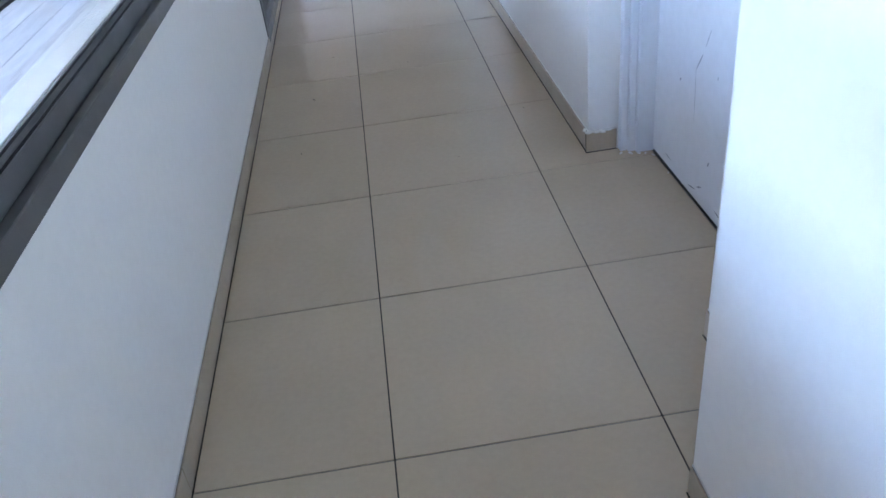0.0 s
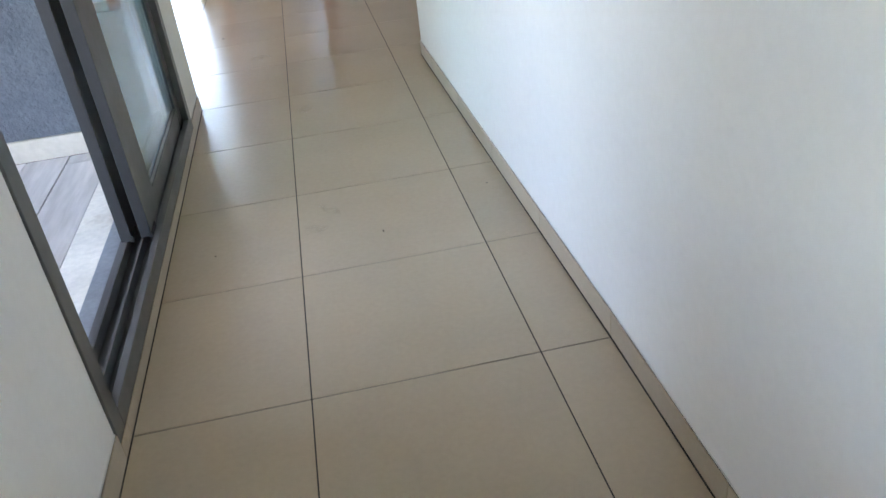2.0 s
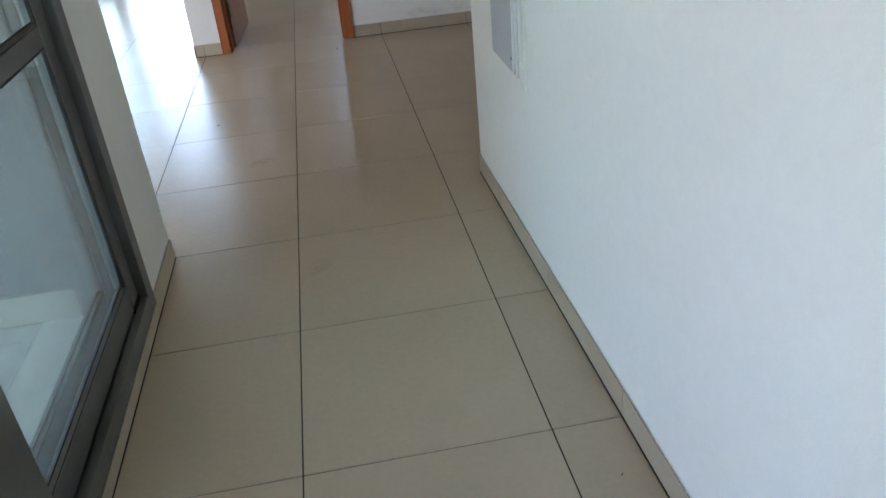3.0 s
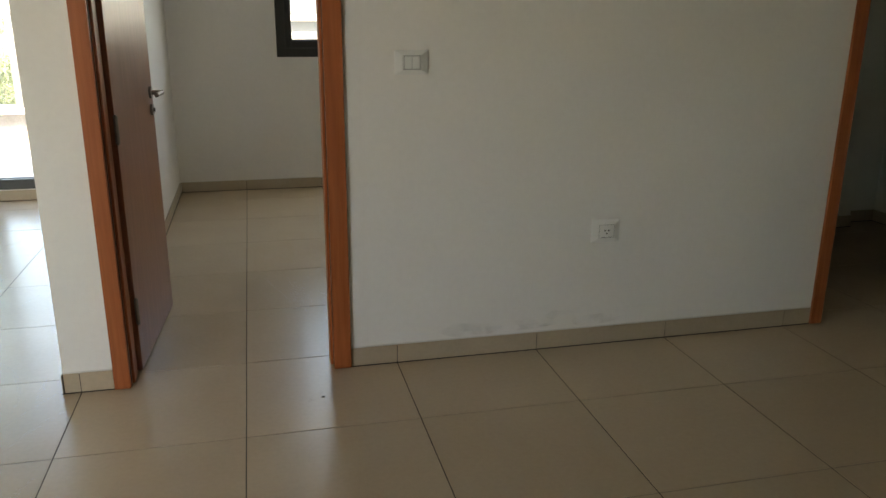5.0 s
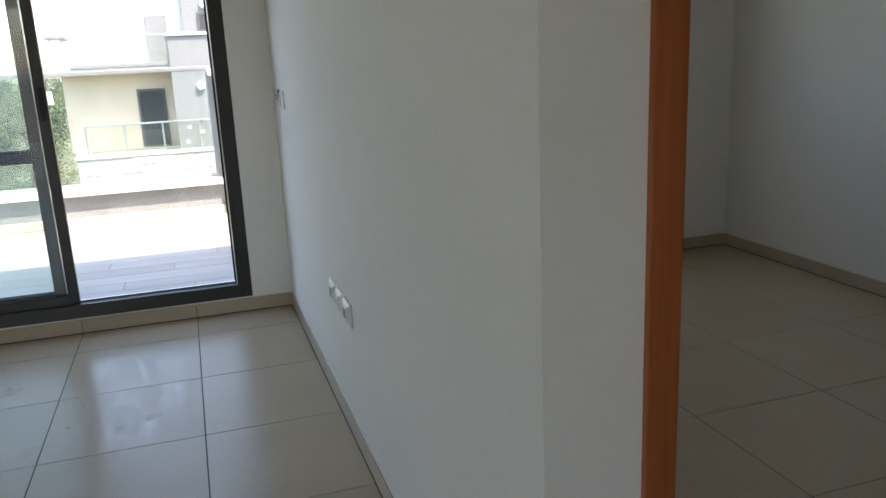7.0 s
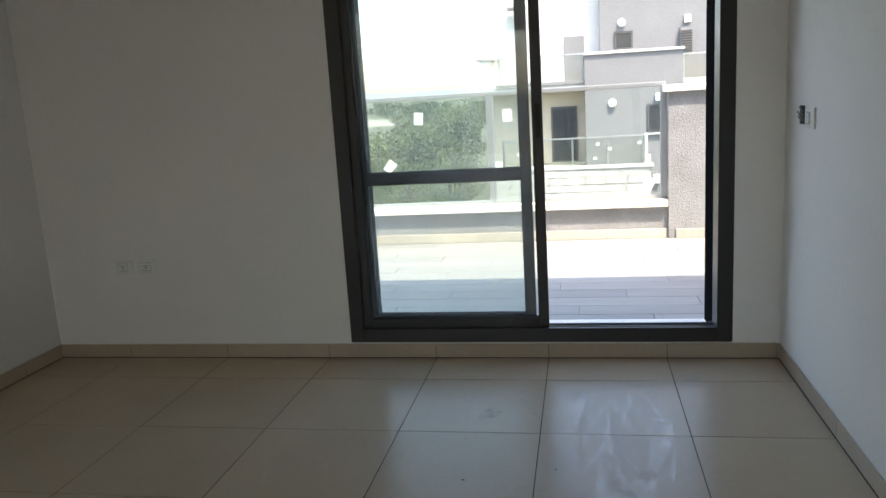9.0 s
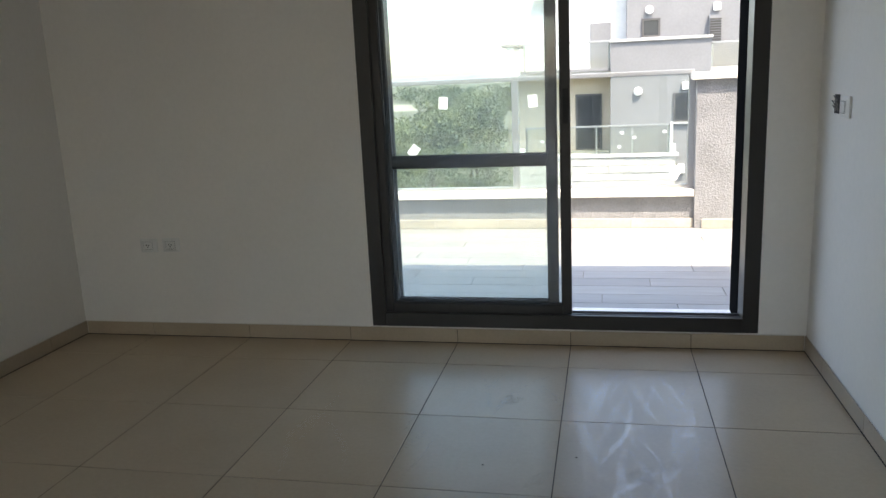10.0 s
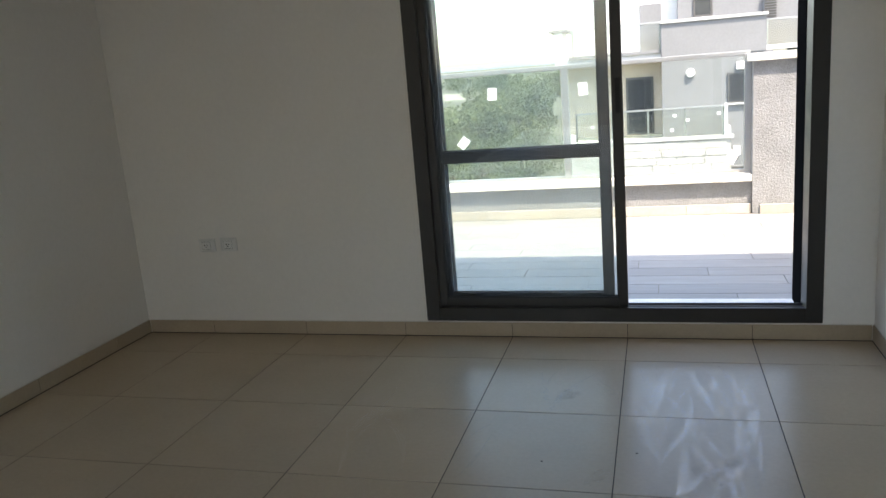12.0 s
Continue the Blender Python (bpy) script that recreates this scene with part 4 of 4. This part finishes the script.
def house_lamp(parent, x, y, z):
    part("wall_lamp", tube(tube(bmesh.new(), (x, y - 0.001, z), (x, y - 0.09, z), 0.15, 24), (x, y - 0.09, z), (x, y - 0.13, z), 0.15, 24, 0.09), PLASTIC, parent, "round white wall lamp")


house_box("wall", (-1.455, 2.2, 36.03, 44.0, -9.0, 1.19), PAINT_GREY, house)
house_box("wall", (-5.2, -1.455, 37.40, 44.0, -1.60, 1.19), PAINT_BEIGE, house, label="beige stone recess wall")
house_box("balcony_base", (-4.85, 0.80, 35.40, 37.40, -9.0, -1.67), HOUSE_STONE, house, label="white split-stone base wall")
stone_rng = random.Random(8)
for row in range(7):
    z1, x = -1.70 - row * 0.27, -4.85 - stone_rng.uniform(0, 0.3)
    while x < 0.80:
        x1 = min(x + stone_rng.uniform(0.55, 1.0), 0.80)
        proud = stone_rng.uniform(0.02, 0.055)
        if x1 - max(x, -4.85) > 0.12:
            house_box("stone", (max(x, -4.85) + 0.01, x1 - 0.01, 35.40 - proud, 35.399, z1 - 0.255, z1), HOUSE_STONE, house)
        x = x1
house_box("coping", (-4.90, 0.90, 35.33, 35.70, -1.668, -1.56), PAINT_COPING, house, 0.01)
house_box("parapet", (-1.455, 1.986, 36.00, 37.60, 1.192, 2.36), PAINT_GREY, house)
house_box("coping", (-1.50, 2.03, 35.93, 36.30, 2.362, 2.46), PAINT_COPING, house, 0.01)
house_box("wall", (-0.856, 3.6, 37.60, 44.0, 1.20, 7.2), PAINT_GREY, house)
house_box("wall", (-4.85, -0.858, 38.20, 44.0, 1.20, 7.2), PAINT_WHITE, house, label="white painted upper wall")
house_box("balcony_slab", (-5.22, -1.46, 36.20, 38.19, 1.195, 1.385), PAINT_COPING, house, 0.01)
house_box("side_wall", (-5.22, -4.95, 36.25, 38.19, 1.387, 2.38), PAINT_WHITE, house)
house_box("roof", (-5.0, 3.8, 37.3, 44.2, 7.202, 7.5), PAINT_COPING, house, 0.02)
house_box("roof_slats", (-4.3, -3.6, 37.3, 38.1, 4.28, 4.36), PAINT_GREY, house)
house_box("balcony_slab", (1.99, 3.6, 36.5, 37.59, 1.195, 1.36), PAINT_COPING, house, 0.01)
house_rail(house, -4.5, 0.589, 35.52, -1.558, -0.527)
house_rail(house, -4.6, -1.47, 36.30, 1.387, 2.46)
# Grey strip painted as the shadow along the balcony slab.
house_box("slab_edge", (-4.72, -1.47, 36.12, 36.199, 1.387, 1.50), PAINT_GREY, house, 0.01)
house_box("side_coping", (-5.42, -4.74, 36.20, 38.19, 2.382, 2.49), PAINT_GREY, house, 0.01)
house_box("end_block", (0.595, 0.80, 35.42, 35.72, -1.558, -1.25), PAINT_WHITE, house, 0.01)
house_box("end_post", (0.60, 0.70, 35.47, 35.57, -1.248, -0.47), PAINT_WHITE, house, 0.01)
house_box("end_block", (-4.85, -4.52, 35.42, 35.72, -1.558, -1.30), PAINT_WHITE, house, 0.01)
house_box("meter_box", (0.92, 1.16, 35.90, 36.029, -2.35, -2.02), PLASTIC, house, 0.02, "white wall-mounted meter box")
drain = part("ground_grille", boxes((0.85, 1.60, 35.96, 36.029, -3.15, -2.72), bevel=0.01), PAINT_GREY, house, "grey slatted grille")
for k in range(5):
    part("slat", boxes((0.88, 1.57, 35.92, 35.959, -3.12 + k * 0.08, -3.07 + k * 0.08)), HOUSE_FRAME, drain)
for k, (x, z) in enumerate(((-1.05, -0.80), (-0.62, -0.98), (-1.15, -1.30), (0.42, -0.80), (-3.9, -1.05))):
    part("glass_sticker", boxes((x - 0.06, x + 0.06, 35.50, 35.512, z - 0.05, z + 0.05)), PLASTIC, house, "small white sticker on the balcony glass")
house_rail(house, 2.05, 3.5, 36.55, 1.362, 2.24)
house_window(house, -0.32, 0.348, 37.60, 2.538, 3.205)
house_window(house, 0.736, 1.455, 36.03, -0.509, 0.518)
house_box("panel", (-2.21, -1.43, 38.14, 38.199, 1.40, 3.18), PAINT_GREY, house)
dr = part("door", boxes((-2.76, -1.76, 37.33, 37.399, -1.55, 0.56), bevel=0.01), HOUSE_FRAME, house, "dark house door")
part("door_panel", boxes((-2.68, -1.84, 37.30, 37.329, -1.48, 0.48), bevel=0.01), HOUSE_DARK, dr)
house_lamp(house, -0.495, 36.03, 0.61)
house_lamp(house, -0.05, 37.60, 3.51)
house_box("lamp_box", (1.02, 1.30, 35.88, 36.029, 0.62, 0.88), PLASTIC, house, 0.02, "white wall-mounted box lamp")
house_box("lamp_box", (2.2, 2.45, 37.45, 37.599, 3.35, 3.62), PLASTIC, house, 0.02, "white wall-mounted box lamp")
house_box("vent", (-0.76, -0.51, 35.36, 35.399, -2.94, -2.80), HOUSE_FRAME, house)
lv = house_box("louvre", (2.05, 2.50, 37.40, 37.599, 1.38, 3.20), PAINT_GREY, house)
for k in range(9):
    house_box("slat", (2.08, 2.47, 37.36, 37.399, 2.30 + k * 0.09, 2.36 + k * 0.09), HOUSE_FRAME, lv)

house2 = thing("neighbour_house", "white modern house with flat parapets", "house", (7.5, 38.0, -9.0))
house_box("wall", (3.8, 8.6, 38.00, 44.0, -9.0, 7.0), PAINT_WHITE, house2)
house_box("parapet", (3.8, 8.55, 36.20, 37.99, -9.0, 2.42), PAINT_WHITE, house2)
house_box("coping", (3.75, 8.58, 36.12, 36.50, 2.422, 2.54), PAINT_GREY, house2, 0.01)
house_box("terrace_wall", (3.6, 9.6, 34.60, 36.19, -9.0, 0.76), PAINT_WHITE, house2)
house_box("coping", (3.55, 9.65, 34.50, 34.90, 0.762, 1.03), PAINT_GREY, house2, 0.01)
house_box("wall", (8.62, 13.0, 36.40, 44.0, -9.0, 7.0), PAINT_WHITE, house2)
house_box("string_course", (8.60, 13.0, 36.30, 36.399, 1.42, 1.56), PAINT_GREY, house2, 0.01)
house_window(house2, 6.20, 6.88, 38.00, 2.68, 3.28)
house_window(house2, 7.60, 8.30, 38.00, 2.60, 3.30)
house_rail(house2, 8.0, 8.5, 36.15, 2.545, 3.0)

# ---- trees on the slope ----
BARK = material("grey_brown_bark", (0.10, 0.075, 0.055), 0.95, vary=0.25, scale=3, fine=30, bump=0.01, bump_scale=20)
LEAF_MATS = [material("olive_green_foliage", (0.125, 0.142, 0.075), 0.9, spec=0.15, vary=0.35, scale=0.9, fine=5, per_object=0.2),
             material("dark_green_foliage", (0.085, 0.105, 0.060), 0.9, spec=0.15, vary=0.35, scale=0.9, fine=5, per_object=0.2)]
FOLIAGE_SEED = random.Random(11)


def leaf_cloud(rng, centres, count, size):
    """Small bent leaf sprays scattered round the ends of the limbs."""
    vs, fs = [], []
    for _ in range(count):
        c, rad = rng.choice(centres)
        d = Vector((rng.gauss(0, 1), rng.gauss(0, 1), rng.gauss(0, 0.8)))
        d = d.normalized() * rad * rng.uniform(0.35, 1.08)
        p = c + d
        q = Euler((rng.uniform(0, 6.3), rng.uniform(0, 6.3), rng.uniform(0, 6.3))).to_matrix()
        s1, s2 = size * rng.uniform(0.6, 1.4), size * rng.uniform(0.35, 0.8)
        b = len(vs)
        for o in ((-s1, 0, 0), (0, -s2, s2 * 0.4), (s1, 0, 0), (0, s2, s2 * 0.4)):
            vs.append(p + q @ Vector(o))
        fs.append((b, b + 1, b + 2, b + 3))
    return vs, fs


def make_tree(name, label, height, spread, tall, leaf, seed, count=7500, size=0.068):
    rng = random.Random(seed)
    t = thing(name, label, "tree")
    tr = bmesh.new()
    tube(tr, (0, 0, -0.3), (0.1, 0.05, height * 0.45), 0.20, 10, 0.13)
    tube(tr, (0.1, 0.05, height * 0.45), (0.0, 0.1, height * 0.8), 0.13, 8, 0.05)
    centres = [(Vector((0, 0.1, height * 0.84)), spread * 0.42)]
    limbs = []
    for k in range(11):
        a, hgt = k * 2.4 + rng.uniform(-0.3, 0.3), height * rng.uniform(0.22, 0.7)
        reach = spread * rng.uniform(0.55, 1.0) * (1.0 - 0.55 * (hgt / height) * tall)
        tip = Vector((math.cos(a) * reach, math.sin(a) * reach, hgt + height * rng.uniform(0.06, 0.18)))
        limbs.append((Vector((0.05, 0.05, hgt * 0.85)), tip))
        centres.append((tip, spread * rng.uniform(0.28, 0.5)))
        centres.append((tip * 0.55 + Vector((0, 0, hgt * 0.45)), spread * rng.uniform(0.25, 0.4)))
    trunk = part("trunk", tr, BARK, t, local=True)
    for a, b in limbs:
        part("limb", tube(bmesh.new(), a, b, 0.06, 6, 0.02), BARK, trunk, local=True)
    vs, fs = leaf_cloud(rng, centres, count, size)
    me = bpy.data.meshes.new("crown")
    me.from_pydata(vs, [], fs)
    me.materials.append(leaf)
    crown = new("crown", me)
    crown.parent = t
    return t


LABELS = ("broad olive-green tree on the slope", "dark green rounded tree on the slope", "loose olive-green tree on the slope")
SHAPES = ((6.6, 2.7, 0.6, LEAF_MATS[0]), (7.4, 2.4, 1.0, LEAF_MATS[1]), (6.0, 3.0, 0.4, LEAF_MATS[0]))
near_trees = [make_tree("tree", LABELS[k], *SHAPES[k], k + 1) for k in range(3)]
far_trees = [make_tree("tree", LABELS[k], *SHAPES[k], k + 11, 3200, 0.15) for k in range(3)]
spots = []
y = 31.0
while y < 175:
    step = 2.9 + y * 0.024
    x = -0.66 * y - 4
    while x < -0.085 * y - 4.8:
        spots.append((x + FOLIAGE_SEED.uniform(-1, 1), y + FOLIAGE_SEED.uniform(-1.2, 1.2)))
        x += step * 1.1
    y += step * (1.0 if y < 70 else 1.5)
used = set()
for k, (x, y) in enumerate(spots):
    # the wood thins out towards the pale field in the valley
    valley = -0.345 < x / y < -0.22 and y > 73
    if valley and y > 122:
        continue
    base = -9.6 + min(2.2, (y - 20) * 0.028) - (0.06 * (y - 73) if valley else 0.0) + FOLIAGE_SEED.uniform(-0.7, 0.7)
    m = pose(x, y, base, 0, 0, FOLIAGE_SEED.uniform(0, 360)) @ Matrix.Scale(FOLIAGE_SEED.uniform(0.75, 1.15), 4)
    src = (near_trees if y < 66 else far_trees)[k % 3]
    if src in used:
        copy_thing(src, pose(0, 0, 0)).matrix_basis = m
    else:
        used.add(src)
        src.matrix_basis = m
        src["group"] = "trees on the slope"

# pale field in the valley, with a far strip of woods behind it
FIELD = material("pale_dry_field", (0.27, 0.25, 0.20), 0.95, vary=0.15, scale=0.05, fine=0.5)
field = bmesh.new()
bmesh.ops.create_grid(field, x_segments=14, y_segments=8, size=1.0)
for v in field.verts:
    ragged = 1 + 0.16 * noise.noise(Vector((v.co.x * 3, v.co.y * 3, 1.0)))
    v.co = Vector((-76 + v.co.x * 34 * ragged, 300 + v.co.y * 34 * ragged, -8.9))
solid("field", field, FIELD, "pale dry field in the valley", "field")
wood_rng = random.Random(31)
rows = [(Vector((wood_rng.uniform(-330, 20), wood_rng.uniform(345, 430), -8.0 + wood_rng.uniform(0, 3.6))), wood_rng.uniform(2.0, 4.2)) for _ in range(420)]
wv, wf = leaf_cloud(wood_rng, rows, 26000, 0.55)
wme = bpy.data.meshes.new("far_woods")
wme.from_pydata(wv, [], wf)
wme.materials.append(LEAF_MATS[1])
tagged(new("far_woods", wme), "strip of dark green woods beyond the field", "woods", kind="stuff")

# ---- stickers and pen marks on the glass ----
for x, z, a in ((-3.098, 1.165, 4), (-2.27, 1.155, -4), (-3.40, 0.73, 40), (-1.015, 0.48, 30)):
    st = thing("sticker", "white paper sticker on the balustrade glass", "sticker", (x, 13.812, z), group="stickers on the balustrade")
    st.matrix_basis = pose(x, 13.812, z, 0, a, 0)
    part("paper", boxes((-0.042, 0.042, 0.0, 0.002, -0.056, 0.056), bevel=0.0005), PLASTIC, st, local=True)
pen = thing("pen_marks", "thin hand-drawn rings on the door glass", "pen marks", (-2.298, LY1 + 0.034, 1.845))


def pen_line(points, closed):
    """A thin drawn line as one swept ribbon."""
    bm, loops = bmesh.new(), []
    for k, p in enumerate(points):
        a, b = points[k - 1 if closed or k else k], points[(k + 1) % len(points) if closed else min(k + 1, len(points) - 1)]
        d = (b - a).normalized()
        n = Vector((-d.z, 0, d.x)) * 0.0016
        loops.append([bm.verts.new(p + o) for o in (n, Vector((0, -0.0012, 0)), -n, Vector((0, 0.0012, 0)))])
    for k in range(len(loops) if closed else len(loops) - 1):
        u, v = loops[k], loops[(k + 1) % len(loops)]
        for i in range(4):
            bm.faces.new((u[i], u[(i + 1) % 4], v[(i + 1) % 4], v[i]))
    return bm


PEN = material("dark_pen", (0.06, 0.065, 0.07), 0.7, vary=0.1, scale=30)
for rx, rz, ox, oz in ((0.138, 0.115, 0.0, 0.0), (0.118, 0.085, -0.055, 0.008)):
    part("ring", pen_line([Vector((ox + rx * math.cos(k * 0.1309), 0, oz + rz * math.sin(k * 0.1309))) for k in range(48)], True), PEN, pen, local=True)
part("scribble", pen_line([Vector((0.02 + x, 0, z)) for x, z in ((-0.075, 0.06), (-0.085, 0.0), (-0.088, -0.018), (-0.05, -0.010), (0.0, 0.004), (0.03, 0.012))], False), PEN, pen, local=True)
part("scribble", pen_line([Vector((0.075 + x, 0, z)) for x, z in ((0.0, 0.06), (0.008, 0.02), (0.006, -0.018))], False), PEN, pen, local=True)

# ---- pieces of the floors last ----
lay_floor(-1, 2, -6, 7, CX0, 1.013, YB, 4.2)
lay_floor(-8, 8, 7, 18, LX0, 4.45, 4.2, BY1)


def lay_planks(parent, along, length, width, x0, x1, y0, y1, z, mat, name):
    """Wood-look tiles in staggered rows."""
    a0, a1, b0, b1 = (x0, x1, y0, y1) if along == "x" else (y0, y1, x0, x1)
    row, b = 0, b0
    while b < b1 - 0.01:
        bw = min(width, b1 - b)
        a = a0 - (row * 0.37 % 1.0) * length
        while a < a1 - 0.01:
            lo, hi = max(a, a0), min(a + length, a1)
            if hi - lo > 0.03:
                w, d = (hi - lo - 0.005, bw - 0.005) if along == "x" else (bw - 0.005, hi - lo - 0.005)
                x, y = (lo, b) if along == "x" else (b, lo)
                lay(name, slab(w, d, 0.008, 0.0008), mat, (x + 0.0025, y + 0.0025, z), parent, 0.03)
            a += length
        b += width
        row += 1


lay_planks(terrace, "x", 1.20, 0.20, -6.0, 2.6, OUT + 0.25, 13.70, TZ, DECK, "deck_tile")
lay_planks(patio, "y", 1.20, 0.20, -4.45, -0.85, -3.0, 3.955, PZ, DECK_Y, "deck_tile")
